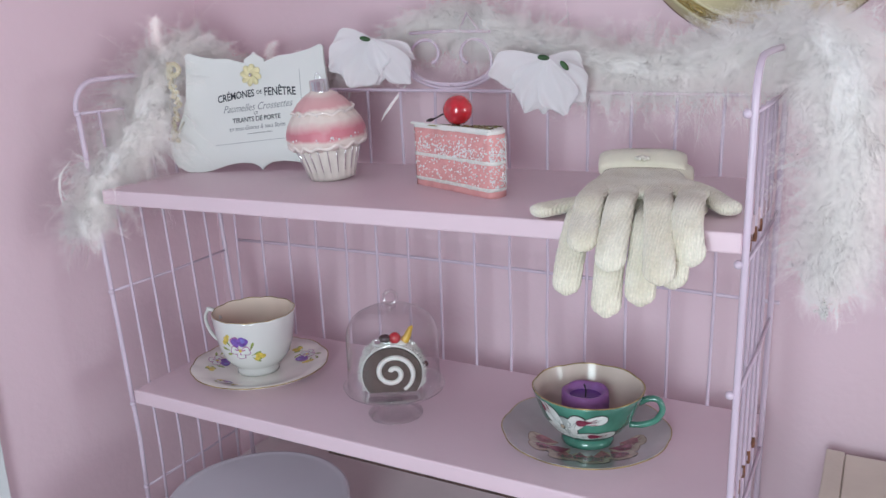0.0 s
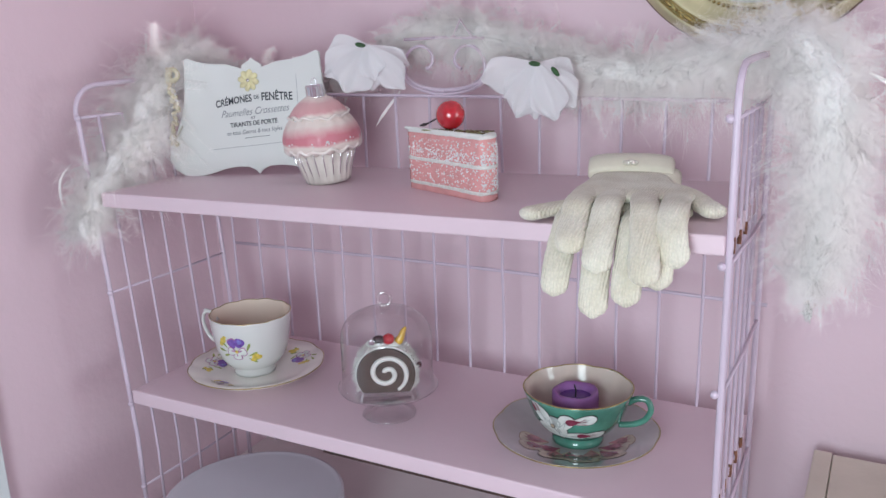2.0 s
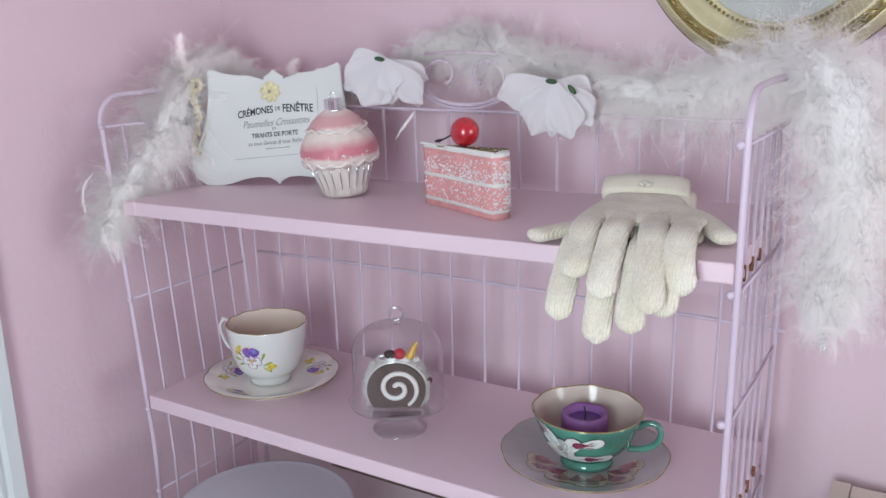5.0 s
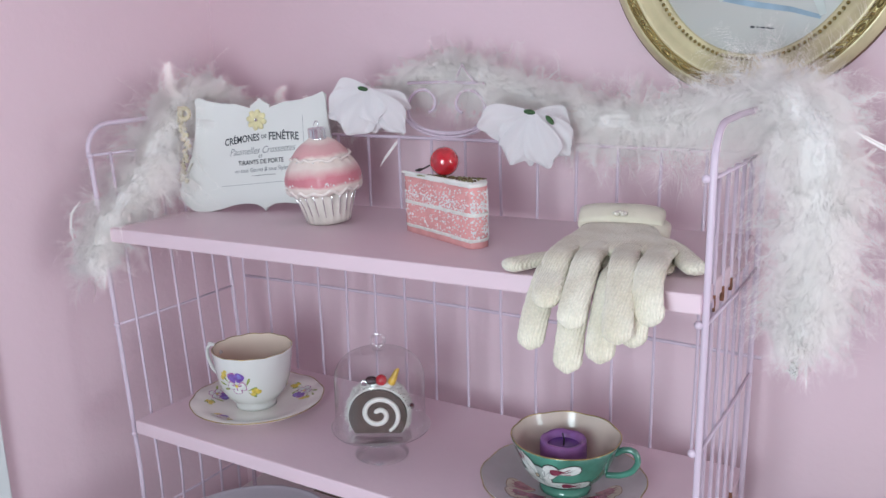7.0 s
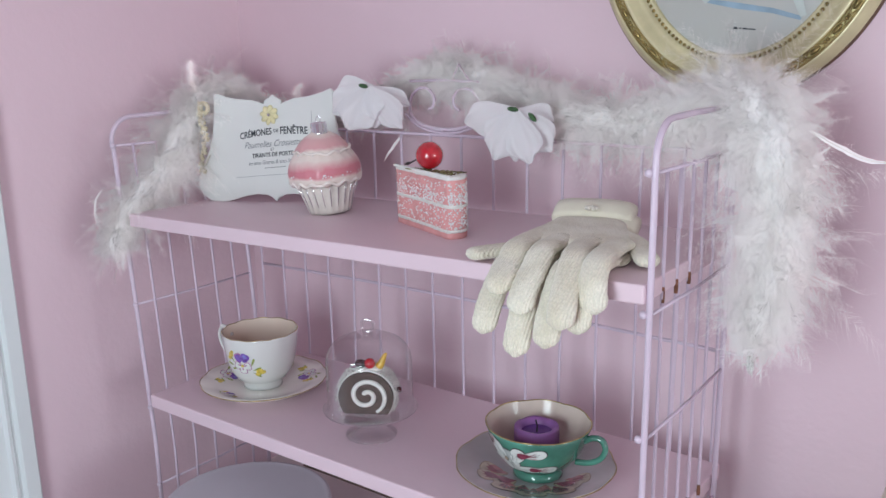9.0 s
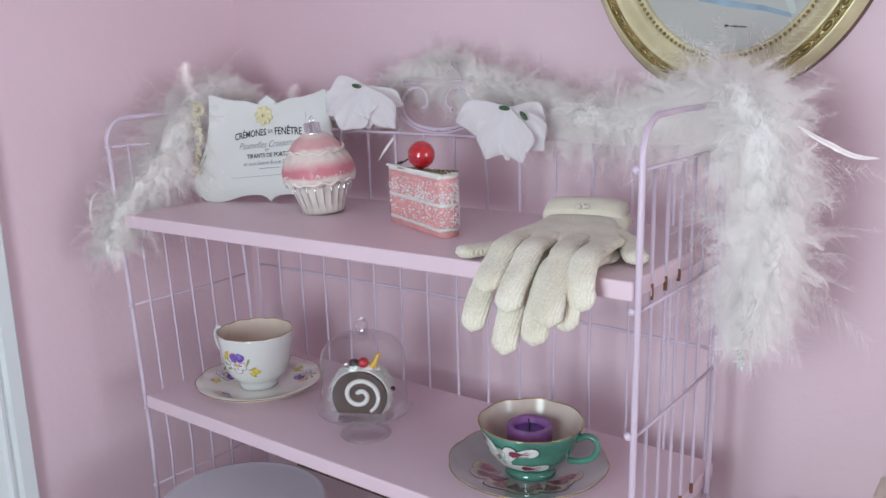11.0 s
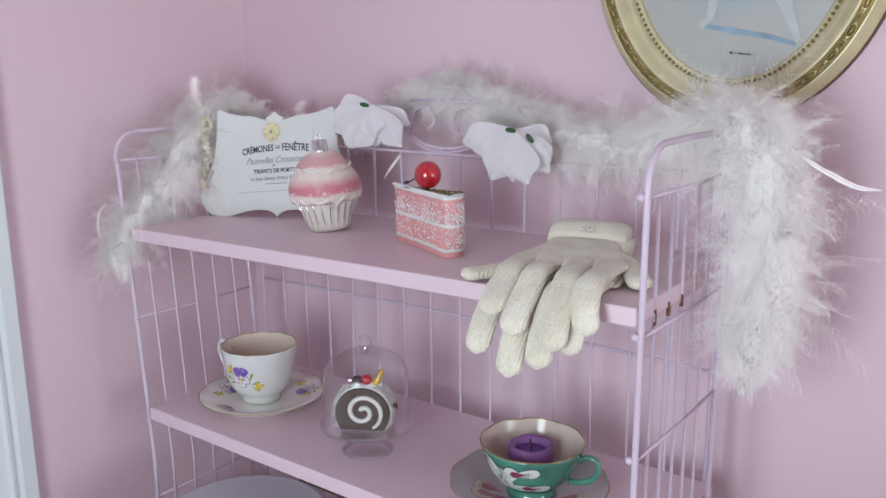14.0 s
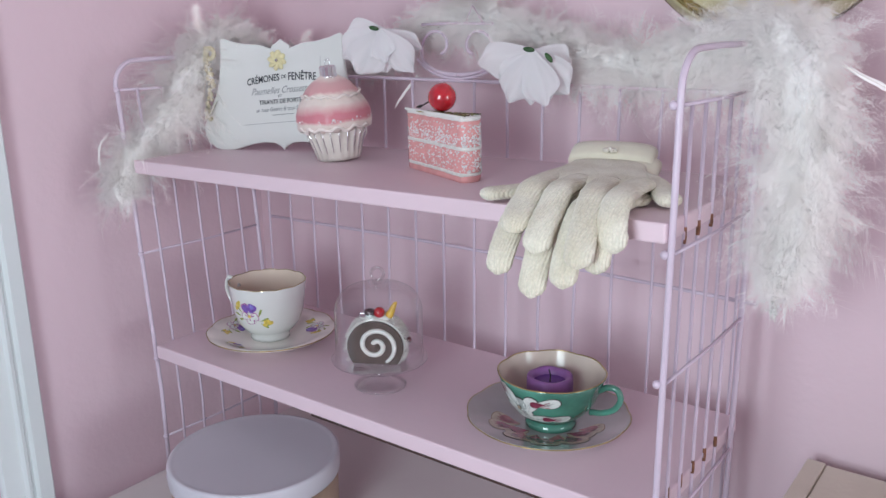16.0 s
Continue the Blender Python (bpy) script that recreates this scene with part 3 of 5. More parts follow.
def pansy(shape, span, a, s, size, parent, spin=0.0):
    """A pansy with two violet upper petals, pale pink-edged lower ones, an eye, buds and leaves."""
    r = max(0.008, shape.on(span, a, s, 0)[1])
    put = lambda dx, dy, w, h, turn, off, mat, kind="petal": part("painted_petal", shape.decal(
        span, a + (dx * math.cos(spin) - dy * math.sin(spin)) * size / r, s + (dx * math.sin(spin) + dy * math.cos(spin)) * size, w * size, h * size, turn + spin, off, kind), mat, parent)
    for dx, dy, tn in ((1.0, -0.35, -1.2), (0.75, 0.15, -0.4), (-0.85, 0.3, 0.8), (1.3, -0.75, -1.0), (-0.75, -0.4, 1.9), (1.0, -0.8, -2.2), (-1.1, -0.1, 1.4)):
        put(dx, dy, 0.26, 0.7, tn, 0.0003, LEAF_GREEN)
    for dx, dy, w in ((-0.95, 0.62, 0.5), (1.2, -0.5, 0.5), (1.45, -0.6, 0.4), (-1.15, 0.35, 0.4), (1.05, -0.75, 0.36), (-0.8, 0.85, 0.3)):
        put(dx, dy, w, w * 0.8, 0.3, 0.0004, PANSY_YELLOW, "round")
    put(-0.30, 0.50, 0.80, 0.80, 0.4, 0.0005, PANSY_PINK, "heart")
    put(-0.28, 0.46, 0.66, 0.68, 0.4, 0.0006, PANSY_VIOLET, "heart")
    put(0.22, 0.52, 0.80, 0.74, -0.4, 0.0007, PANSY_VIOLET, "heart")
    put(0.22, 0.60, 0.40, 0.34, -0.4, 0.0008, PANSY_BLUE, "heart")
    for dx, dy, tn in ((-0.36, -0.10, 1.2), (0.36, -0.12, -1.2), (0.0, -0.42, 3.14)):
        put(dx, dy, 0.78, 0.68, tn, 0.0009, PANSY_PINK, "heart")
        put(dx * 1.02, dy * 1.02, 0.64, 0.55, tn, 0.0010, PETAL_WHITE, "heart")
        put(dx * 0.55, dy * 0.6, 0.14, 0.34, tn, 0.0011, PANSY_PINK)
    put(0, -0.08, 0.22, 0.22, 0, 0.0012, PANSY_YELLOW, "round")


# ---- lower shelf: teacup and saucer with pansies ----
SAUCER = [(0.0, 0.0025), (0.026, 0.0025), (0.030, 0.0), (0.034, 0.0), (0.036, 0.003), (0.060, 0.0095), (0.0775, 0.0165), (0.0795, 0.0180), (0.0785, 0.0190),
          (0.060, 0.0128), (0.040, 0.0070), (0.028, 0.0058), (0.0, 0.0058)]
sc = Turned(SAUCER, 12, 0.018, 0.008, 0.0008)
C1 = (-0.6250, 0.7095)
saucer = thing("saucer", pose(C1[0] + 0.010, C1[1] - 0.004, SH2), "cream china saucer with pansies and a gilt rim", "saucer", "saucers under the cups")
part("dish", sc.mesh(), CREAM_CHINA, saucer)
part("gilt_rim", sc.rim_line(0.0795, 0.0186, 0.0006), GILT, saucer, "thin worn gilt rim")
UP = (8, 12)
for ang, ln in ((math.radians(58), 0.022), (math.radians(190), 0.022), (math.radians(262), 0.026)):
    pansy(sc, UP, ang, ln, 0.0165 if ang < 4 else 0.010, saucer, 2.6 if ang < 1 else 0.4)

CUP1 = [(0.0, 0.003), (0.018, 0.003), (0.0215, 0.0), (0.0238, 0.0), (0.0236, 0.004), (0.0222, 0.0070), (0.0300, 0.0115), (0.0378, 0.0220), (0.0422, 0.036), (0.0445, 0.052),
        (0.0464, 0.0675), (0.0466, 0.0695), (0.0452, 0.0695), (0.0430, 0.052), (0.0407, 0.036), (0.0362, 0.0235), (0.026, 0.0135), (0.0, 0.011)]
cp = Turned(CUP1, 12, 0.012, 0.045, 0.0010)
cup = thing("teacup", pose(C1[0] + 0.003, C1[1], SH2 + 0.0062) @ Matrix.Diagonal((1.03, 1.03, 1.06, 1)), "white china teacup with painted pansies and gilt rim", "teacup", "teacups on the lower shelf")
part("bowl", Turned(CUP1[:13], 12, 0.012, 0.045, 0.0010).mesh(), CHINA, cup)
inside = Turned(CUP1[12:], 12, 0.012, 0.045, 0.0010)
inside.zmax = cp.zmax
part("inside", inside.mesh(), CHINA_IN, cup, "cream glazed inside")
part("gilt_rim", cp.rim_line(0.0460, 0.0697, 0.0005), GILT, cup, "thin worn gilt rim")
ah = math.radians(192)
e, f = Vector((math.cos(ah), math.sin(ah), 0)), Vector((0, 0, 1))
loop = curve_through([e * 0.0435 + f * 0.056, e * 0.052 + f * 0.0665, e * 0.0605 + f * 0.0635, e * 0.0625 + f * 0.052, e * 0.056 + f * 0.037, e * 0.046 + f * 0.030, e * 0.036 + f * 0.0265], 6)
part("handle", tube(loop, [0.0034 - 0.0008 * math.sin(math.pi * i / (len(loop) - 1)) for i in range(len(loop))], 10, flat=0.7), CHINA, cup, "curled china handle")
part("thumb_rest", ball(e * 0.057 + f * 0.0672, 0.0045, 0.003, 0.0025, 10, 6), CHINA, cup)
OUT1 = (5, 10)
pansy(cp, OUT1, math.radians(287), 0.0405, 0.0170, cup)

# teacup with the candle
SAUCER2 = [(0.0, 0.0025), (0.026, 0.0025), (0.030, 0.0), (0.034, 0.0), (0.036, 0.003), (0.060, 0.0100), (0.0775, 0.0165), (0.0800, 0.0182), (0.0790, 0.0192),
           (0.060, 0.0132), (0.040, 0.0070), (0.028, 0.0052), (0.0, 0.0052)]
C2 = (-0.2135, 0.7065)
sc2 = Turned(SAUCER2, 10, 0.022, 0.008, 0.0010)
saucer2 = thing("saucer", pose(C2[0] - 0.001, C2[1] - 0.004, SH2), "grey-lilac lustre saucer painted with maroon flowers", "saucer", "saucers under the cups")
part("dish", Turned(SAUCER2[:9], 10, 0.022, 0.008, 0.0010).mesh(), CHINA, saucer2)
top2 = Turned(SAUCER2[8:], 10, 0.022, 0.008, 0.0010)
top2.zmax = sc2.zmax
part("glazed_face", top2.mesh(), LILAC_GLAZE, saucer2, "grey-lilac lustre glaze")
part("gilt_rim", sc2.rim_line(0.0799, 0.0187, 0.0006), GILT, saucer2, "thin gilt rim")
rnd = random.Random(4)
# a wreath of buff petals, maroon towards their base, round the foot
for k, (deg, s0, w, h) in enumerate(((214, 0.032, 0.022, 0.026), (232, 0.026, 0.020, 0.024), (247, 0.036, 0.022, 0.022), (262, 0.027, 0.024, 0.026), (281, 0.031, 0.022, 0.024),
                                      (297, 0.024, 0.026, 0.026), (315, 0.034, 0.022, 0.024), (330, 0.025, 0.024, 0.026), (349, 0.032, 0.022, 0.026), (8, 0.028, 0.020, 0.022))):
    ang, tilt, s0, w, h = math.radians(deg), math.pi + rnd.uniform(-0.55, 0.55), s0 + 0.006, w * 1.2, h * 1.2
    part("painted_petal", sc2.decal(UP, ang, s0, w * 1.06, h * 1.06, tilt, 0.0003, "heart"), PETAL_LINE, saucer2)
    part("painted_petal", sc2.decal(UP, ang, s0, w, h, tilt, 0.0005, "heart"), PETAL_BUFF, saucer2)
    part("painted_petal", sc2.decal(UP, ang, s0 + 0.0055, w * 0.80, h * 0.72, tilt + rnd.uniform(-0.2, 0.2), 0.0007), PETAL_MAROON if k % 3 else PETAL_ROSE, saucer2)
    for j in (-1, 0, 1):
        part("painted_petal", sc2.decal(UP, ang + j * 0.06, s0 + 0.001, 0.0022, h * 0.62, tilt + 0.3 * j, 0.0009), PETAL_MAROON, saucer2)

CUP2 = [(0.0, 0.003), (0.021, 0.003), (0.0235, 0.0), (0.0255, 0.0), (0.0250, 0.004), (0.0220, 0.0075), (0.0260, 0.0100), (0.0365, 0.0180), (0.0445, 0.0295), (0.0495, 0.0430),
        (0.0530, 0.0530), (0.0531, 0.0545), (0.0517, 0.0545), (0.0480, 0.043), (0.0428, 0.0300), (0.0345, 0.0195), (0.025, 0.0125), (0.0, 0.0115)]
cp2 = Turned(CUP2, 8, 0.018, 0.025, 0.0008)
cup2 = thing("teacup", pose(C2[0], C2[1], SH2 + 0.0056), "green lustre teacup with white painted magnolia, holding a candle", "teacup", "teacups on the lower shelf")
part("bowl", Turned(CUP2[:13], 8, 0.018, 0.025, 0.0008).mesh(), GREEN_GLAZE, cup2)
inside = Turned(CUP2[12:], 8, 0.018, 0.025, 0.0008)
inside.zmax = cp2.zmax
part("inside", inside.mesh(), PEARL_IN, cup2, "pearly lilac glazed inside")
part("gilt_rim", cp2.rim_line(0.0525, 0.0547, 0.0007), GILT, cup2, "brown gilt rim")
ah = math.radians(8)
e = Vector((math.cos(ah), math.sin(ah), 0))
loop = curve_through([e * 0.048 + f * 0.043, e * 0.057 + f * 0.0485, e * 0.066 + f * 0.0475, e * 0.0695 + f * 0.038, e * 0.064 + f * 0.0275, e * 0.053 + f * 0.0215, e * 0.040 + f * 0.0195], 6)
part("handle", tube(loop, 0.0038, 10, flat=0.8), GREEN_GLAZE, cup2, "curled green handle")
OUT2 = (5, 10)
# a white magnolia with dark outlines: angle, height along the wall, width, length, turn
for deg, dy, w, h, tn, grey in ((243, 0.047, 0.015, 0.022, 0.5, 0), (251, 0.038, 0.020, 0.030, 0.55, 0), (252, 0.024, 0.016, 0.024, 1.0, 0), (272, 0.037, 0.018, 0.024, -0.5, 0), (262, 0.033, 0.016, 0.022, 0.1, 1),
                                (266, 0.024, 0.017, 0.020, 0.0, 0), (277, 0.021, 0.014, 0.030, -1.45, 0), (292, 0.044, 0.014, 0.025, -1.35, 0), (306, 0.023, 0.014, 0.024, -1.6, 0)):
    an, w, h = math.radians(deg), w * 1.22, h * 1.18
    part("painted_petal", cp2.decal(OUT2, an, dy, w + 0.0026, h + 0.0026, tn, 0.0003), INK_LINE, cup2)
    part("painted_petal", cp2.decal(OUT2, an, dy, w, h, tn, 0.0006), PETAL_GREY if grey else PETAL_WHITE, cup2)
    for j in (-1, 1):
        part("painted_petal", cp2.decal(OUT2, an + 0.03 * j, dy, 0.0010, h * 0.55, tn + 0.16 * j, 0.0008), PETAL_GREY, cup2)
for deg, dy, w, h, tn in ((284, 0.0430, 0.0120, 0.015, -1.35), (298, 0.023, 0.0120, 0.014, -1.6), (236, 0.052, 0.007, 0.014, 0.4)):
    an = math.radians(deg)
    part("painted_petal", cp2.decal(OUT2, an, dy, w, h, tn + math.pi, 0.0010), PETAL_MAROON, cup2)
    for j in (-1, 0, 1):
        part("painted_petal", cp2.decal(OUT2, an + 0.13, dy + 0.002 * j, 0.0013, 0.012, tn + 0.25 * j, 0.0011), PETAL_MAROON, cup2)
part("painted_petal", cp2.decal(OUT2, math.radians(259), 0.034, 0.005, 0.006, 0, 0.0012, "round"), INK_LINE, cup2)
part("painted_petal", cp2.decal(OUT2, math.radians(259), 0.0345, 0.0036, 0.0044, 0, 0.0014, "round"), PETAL_BUFF, cup2)
for k in range(7):
    part("painted_petal", cp2.decal(OUT2, math.radians(228 + 19 * k), 0.0030, 0.011, 0.006, 0, 0.0006, "round"), PETAL_BUFF if k % 2 else PETAL_GREY, cup2)

candle = thing("candle", pose(C2[0] - 0.004, C2[1] + 0.004, SH2 + 0.0176, 0, 0, 20) @ Matrix.Scale(1.07, 4), "burnt purple pillar candle standing in the teacup", "candle")
WAXP = [(0.0, 0.0), (0.0195, 0.0), (0.0208, 0.002), (0.0214, 0.026), (0.0210, 0.0322), (0.0198, 0.0338), (0.0170, 0.0330), (0.0152, 0.0300), (0.0146, 0.0275)]
part("body", Turned(WAXP, 5, 0.03, 0.02, 0.001).mesh(48), WAX, candle)
part("wax_pool", Turned([(0.0148, 0.0276), (0.008, 0.0268), (0.0, 0.0266)]).mesh(48), WAX_DARK, candle, "dark melted wax pool")
part("wick", tube([(0, 0, 0.026), (0.0004, 0, 0.033), (-0.0012, 0.0005, 0.0385)], 0.0007, 6), WICK, candle, "burnt black wick")

# ---- glass cloche with a slice of chocolate roll ----
CL = (-0.4180, 0.6860)
stand = thing("cake_stand", pose(CL[0], CL[1], SH2) @ Matrix.Diagonal((1, 1, 1.06, 1)), "small clear glass pedestal cake stand", "cake stand")
part("pedestal", Turned([(0.0, 0.004), (0.018, 0.002), (0.0285, 0.0), (0.029, 0.001), (0.018, 0.0045), (0.008, 0.011), (0.0062, 0.018), (0.010, 0.0245), (0.018, 0.0265)]).mesh(64), GLASS, stand)
part("plate", Turned([(0.0, 0.0265), (0.030, 0.0265), (0.046, 0.0275), (0.0525, 0.0305), (0.0532, 0.0318), (0.0520, 0.0322), (0.046, 0.0297), (0.0, 0.0290)]).mesh(64), GLASS, stand)
PL = SH2 + 0.0309
cloche = thing("glass_dome", pose(CL[0], CL[1], PL + 0.0008) @ Matrix.Diagonal((1, 1, 1.03, 1)), "clear glass dome with a ring knob over the cake", "glass dome")
dome = [(0.0478, 0.0), (0.0488, 0.004), (0.0482, 0.010), (0.0480, 0.048)]
dome += [(0.020 + 0.028 * math.cos(radians(a)), 0.054 + 0.028 * math.sin(radians(a))) for a in range(0, 91, 10)]
dome += [(0.010, 0.0828), (0.0, 0.0835)]
part("dome", Turned(dome).mesh(72), GLASS, cloche)
part("knob", Turned([(0.0, 0.0835), (0.005, 0.0843), (0.0058, 0.086), (0.004, 0.0878), (0.0, 0.0883)]).mesh(32), GLASS, cloche)
ringp = [(0.0068 * math.cos(radians(a)), 0, 0.0945 + 0.0068 * math.sin(radians(a))) for a in range(0, 361, 15)]
kn = part("knob", tube(ringp, 0.0016, 10, caps=False), GLASS_ROD, cloche, "glass ring knob")
kn.rotation_euler = (0, 0, radians(30))

roll = thing("chocolate_roll", pose(CL[0] + 0.001, CL[1] - 0.004, PL, 0, 0, 30), "toy slice of chocolate roll cake with cream spiral", "toy cake")


def roll_outline(grow, n=40):
    pts = []
    for k in range(n + 1):
        a = radians(-38 + 256 * k / n)
        pts.append(((0.0305 + grow) * math.cos(a), max(0.0004, 0.0215 + (0.0285 + grow) * math.sin(a) * (1.0 if math.sin(a) > 0 else 1.1))))
    return pts


def extrude_outline(pts, y0, y1):
    b = bmesh.new()
    fr_ = [b.verts.new((x, y0, z)) for x, z in pts]
    bk = [b.verts.new((x, y1, z)) for x, z in pts]
    b.faces.new(fr_)
    b.faces.new(bk[::-1])
    for i in range(len(pts)):
        j = (i + 1) % len(pts)
        b.faces.new((fr_[j], fr_[i], bk[i], bk[j]))
    bmesh.ops.recalc_face_normals(b, faces=b.faces)
    return b


part("sponge", extrude_outline(roll_outline(0), -0.0165, 0.014), CHOC, roll, "brown sponge", smooth=False)
part("cream_coat", extrude_outline(roll_outline(0.0020), -0.0120, 0.016), CREAM, roll, "thick cream coat", smooth=False)
sp = []
for k in range(70):
    a = radians(140 - 560 * k / 69)
    r = 0.0030 + 0.0190 * k / 69
    sp.append((0.001 + r * math.cos(a) * 1.02, -0.0168, 0.0235 + r * math.sin(a) * 0.98))
part("cream_spiral", tube(sp, [0.0027] * 60 + [0.0027 - 0.0001 * i for i in range(10)], 8, flat=1.0), CREAM, roll, "piped white cream spiral")
rnd = random.Random(11)
fl = bmesh.new()
for k in range(420):
    o = roll_outline(0.003, 60)[rnd.randrange(2, 59)]
    p = Vector((o[0], rnd.uniform(-0.0175, 0.014), o[1]))
    d = Vector((o[0], rnd.uniform(-0.02, 0.02), o[1] - 0.02)).normalized()
    d = (d + Vector((rnd.uniform(-1, 1), rnd.uniform(-1, 1), rnd.uniform(-1, 1)))).normalized()
    tube([p - d * 0.001, p + d * rnd.uniform(0.0015, 0.0035)], [0.0006, 0.0003], 4, fl)
tagged(part("coconut_flakes", fl, FLAKES, roll, "white coconut flakes", False), kind="stuff")
part("cream_dollop", ball((0.006, 0, 0.0515), 0.013, 0.011, 0.0045), CREAM, roll)
part("cream_dollop", ball((-0.010, 0.002, 0.0505), 0.010, 0.010, 0.0035), CREAM, roll)
part("cherry", ball((0.004, -0.006, 0.0575), 0.0062, u=20, v=14), CHERRY, roll, "glossy red cherry")
part("berry", ball((-0.006, -0.007, 0.0575), 0.0068, 0.0055, 0.0048, 16, 10), DARK_BERRY, roll, "dark glossy berry")
part("foil_chip", slab(-0.0165, -0.0105, -0.012, -0.0105, 0.0535, 0.0585, 0.0006), SILVER, roll, "small silver chip", False)
part("fruit_piece", tube(curve_through([(0.0135, -0.004, 0.0525), (0.017, -0.004, 0.0585), (0.0195, -0.003, 0.0645), (0.0225, -0.003, 0.069)], 4), [0.004, 0.0045, 0.0045, 0.004, 0.0038, 0.0036, 0.0034, 0.003, 0.0028, 0.0026, 0.0022, 0.0018, 0.0008], 10), PEACH, roll, "yellow fruit slice")
part("berry", ball((0.0345, 0.002, 0.0245), 0.0032, u=10, v=8), MAROON_BERRY, roll, "dark berry")

# ---- upper shelf: cake slice ----
zs = shelf1(-0.35)
slice_ = thing("cake_slice", pose(-0.3455, 0.702, zs, 0, -0.95, 0) @ Matrix.Diagonal((1, 1, 1.05, 1)), "toy slice of pink layer cake with glitter and cherry", "toy cake")
tri = [Vector((-0.0615, 0.027)), Vector((0.047, -0.0262)), Vector((0.054, -0.019)), Vector((0.0555, -0.009)), Vector((0.050, 0.002)), Vector((0.042, 0.011))]


def wedge(z0, z1, grow, rnd_edge=0.0015):
    c = Vector((0.012, 0.002))
    pts = []
    n = len(tri)
    for i in range(n):
        a, b_, c_ = tri[i - 1], tri[i], tri[(i + 1) % n]
        cut = min(0.005, (a - b_).length * 0.3, (c_ - b_).length * 0.3)
        p0, p1 = b_ + (a - b_).normalized() * cut, b_ + (c_ - b_).normalized() * cut
        for t in (0, 0.5, 1):
            pts.append(p0 * (1 - t) ** 2 + b_ * 2 * t * (1 - t) + p1 * t * t)
    out = []
    for i, p in enumerate(pts):
        d = (pts[(i + 1) % len(pts)] - pts[i - 1]).normalized()
        out.append(p + Vector((d.y, -d.x)) * grow)
    fine = []
    for i in range(len(out)):
        a, b_ = out[i], out[(i + 1) % len(out)]
        m = max(1, int((b_ - a).length / 0.006))
        fine += [a + (b_ - a) * k / m for k in range(m)]
    b = bmesh.new()
    rings = []
    for z, g in ((z0, 0.0008), (z0 + rnd_edge * 0.6, 0), (z1 - rnd_edge * 0.6, 0), (z1, 0.0008)):
        ring = []
        for i, p in enumerate(fine):
            q = p + (c - p).normalized() * g
            w = 0.0006 * noise.noise(Vector((p.x * 160, p.y * 160, z * 200)))
            ring.append(b.verts.new((q.x + w, q.y + w, z + w)))
        rings.append(ring)
    for u, v in zip(rings, rings[1:]):
        for i in range(len(u)):
            j = (i + 1) % len(u)
            b.faces.new((u[i], u[j], v[j], v[i]))
    b.faces.new(rings[0][::-1])
    b.faces.new(rings[-1])
    bmesh.ops.recalc_face_normals(b, faces=b.faces)
    return b


for name, z0, z1, g, mt, lb in (("sponge_layer", 0.0, 0.0062, 0.0, SPONGE, ""), ("cream_layer", 0.0058, 0.0088, 0.0010, FLAKES, "white cream line"),
                                ("sponge_layer", 0.0084, 0.0295, 0.0, SPONGE, ""), ("cream_layer", 0.0290, 0.0322, 0.0010, FLAKES, "white cream line"),
                                ("sponge_layer", 0.0318, 0.0560, 0.0, SPONGE, ""), ("icing", 0.0555, 0.0590, 0.0006, CREAM, "white icing on top")):
    part(name, wedge(z0, z1, g), mt, slice_, lb)
rnd = random.Random(21)
gl, cr, pi = bmesh.new(), bmesh.new(), bmesh.new()
for k in range(1150):
    i = rnd.choice((0, 0, 0, 0, 1, 2, 3, 4, 5))
    a, b_ = tri[i], tri[(i + 1) % 6]
    t = rnd.uniform(0.02, 0.98)
    d = (b_ - a).normalized()
    p = a + (b_ - a) * t + Vector((d.y, -d.x)) * 0.0004
    z = rnd.choice((rnd.uniform(0.0095, 0.0285), rnd.uniform(0.0325, 0.0525), rnd.uniform(0.0325, 0.042)))
    r = rnd.uniform(0.0004, 0.00095)
    m = Matrix.Translation((p.x, p.y, z)) @ Matrix.Rotation(rnd.uniform(0, 6.3), 4, Vector((rnd.random(), rnd.random(), rnd.random() + 0.1)).normalized()) @ Matrix.Diagonal((r, r * 0.7, r * rnd.uniform(0.8, 1.6), 1))
    bmesh.ops.create_icosphere(gl, subdivisions=1, radius=1, matrix=m) if k % 5 == 0 else bmesh.ops.create_cube(gl, size=1.5, matrix=m)
tagged(part("glitter", gl, GLITTER, slice_, "white glitter specks", False), kind="stuff")
for k in range(330):
    u = rnd.random() ** 0.6
    v = rnd.uniform(-1, 1)
    x = -0.04 + 0.085 * u
    y = 0.016 - 0.019 * u + v * 0.014 * u
    r = rnd.uniform(0.0005, 0.0013)
    m = Matrix.Translation((x, y, 0.0592)) @ Matrix.Rotation(rnd.uniform(0, 3), 4, "Z") @ Matrix.Diagonal((r * 1.4, r, r * 0.6, 1))
    bmesh.ops.create_icosphere(cr if k % 5 < 3 else pi, subdivisions=1, radius=1, matrix=m)
ball((-0.020, 0.012, 0.0588), 0.016, 0.005, 0.0009, bm=pi)
ball((0.020, 0.006, 0.0588), 0.014, 0.006, 0.0009, bm=pi)
tagged(part("crumbs", cr, CRUMB, slice_, "brown crumbs", False), kind="stuff")
tagged(part("pistachio_dust", pi, PISTACHIO, slice_, "green pistachio dust", False), kind="stuff")
rope = bmesh.new()
for k in range(30):
    t = k / 29
    p = tri[0] + (tri[1] - tri[0]) * t
    ball((p.x, p.y + 0.001, 0.0590), 0.0028, 0.0019, 0.0015, 8, 6, rope)
part("piped_edge", rope, CREAM, slice_, "piped icing edge")
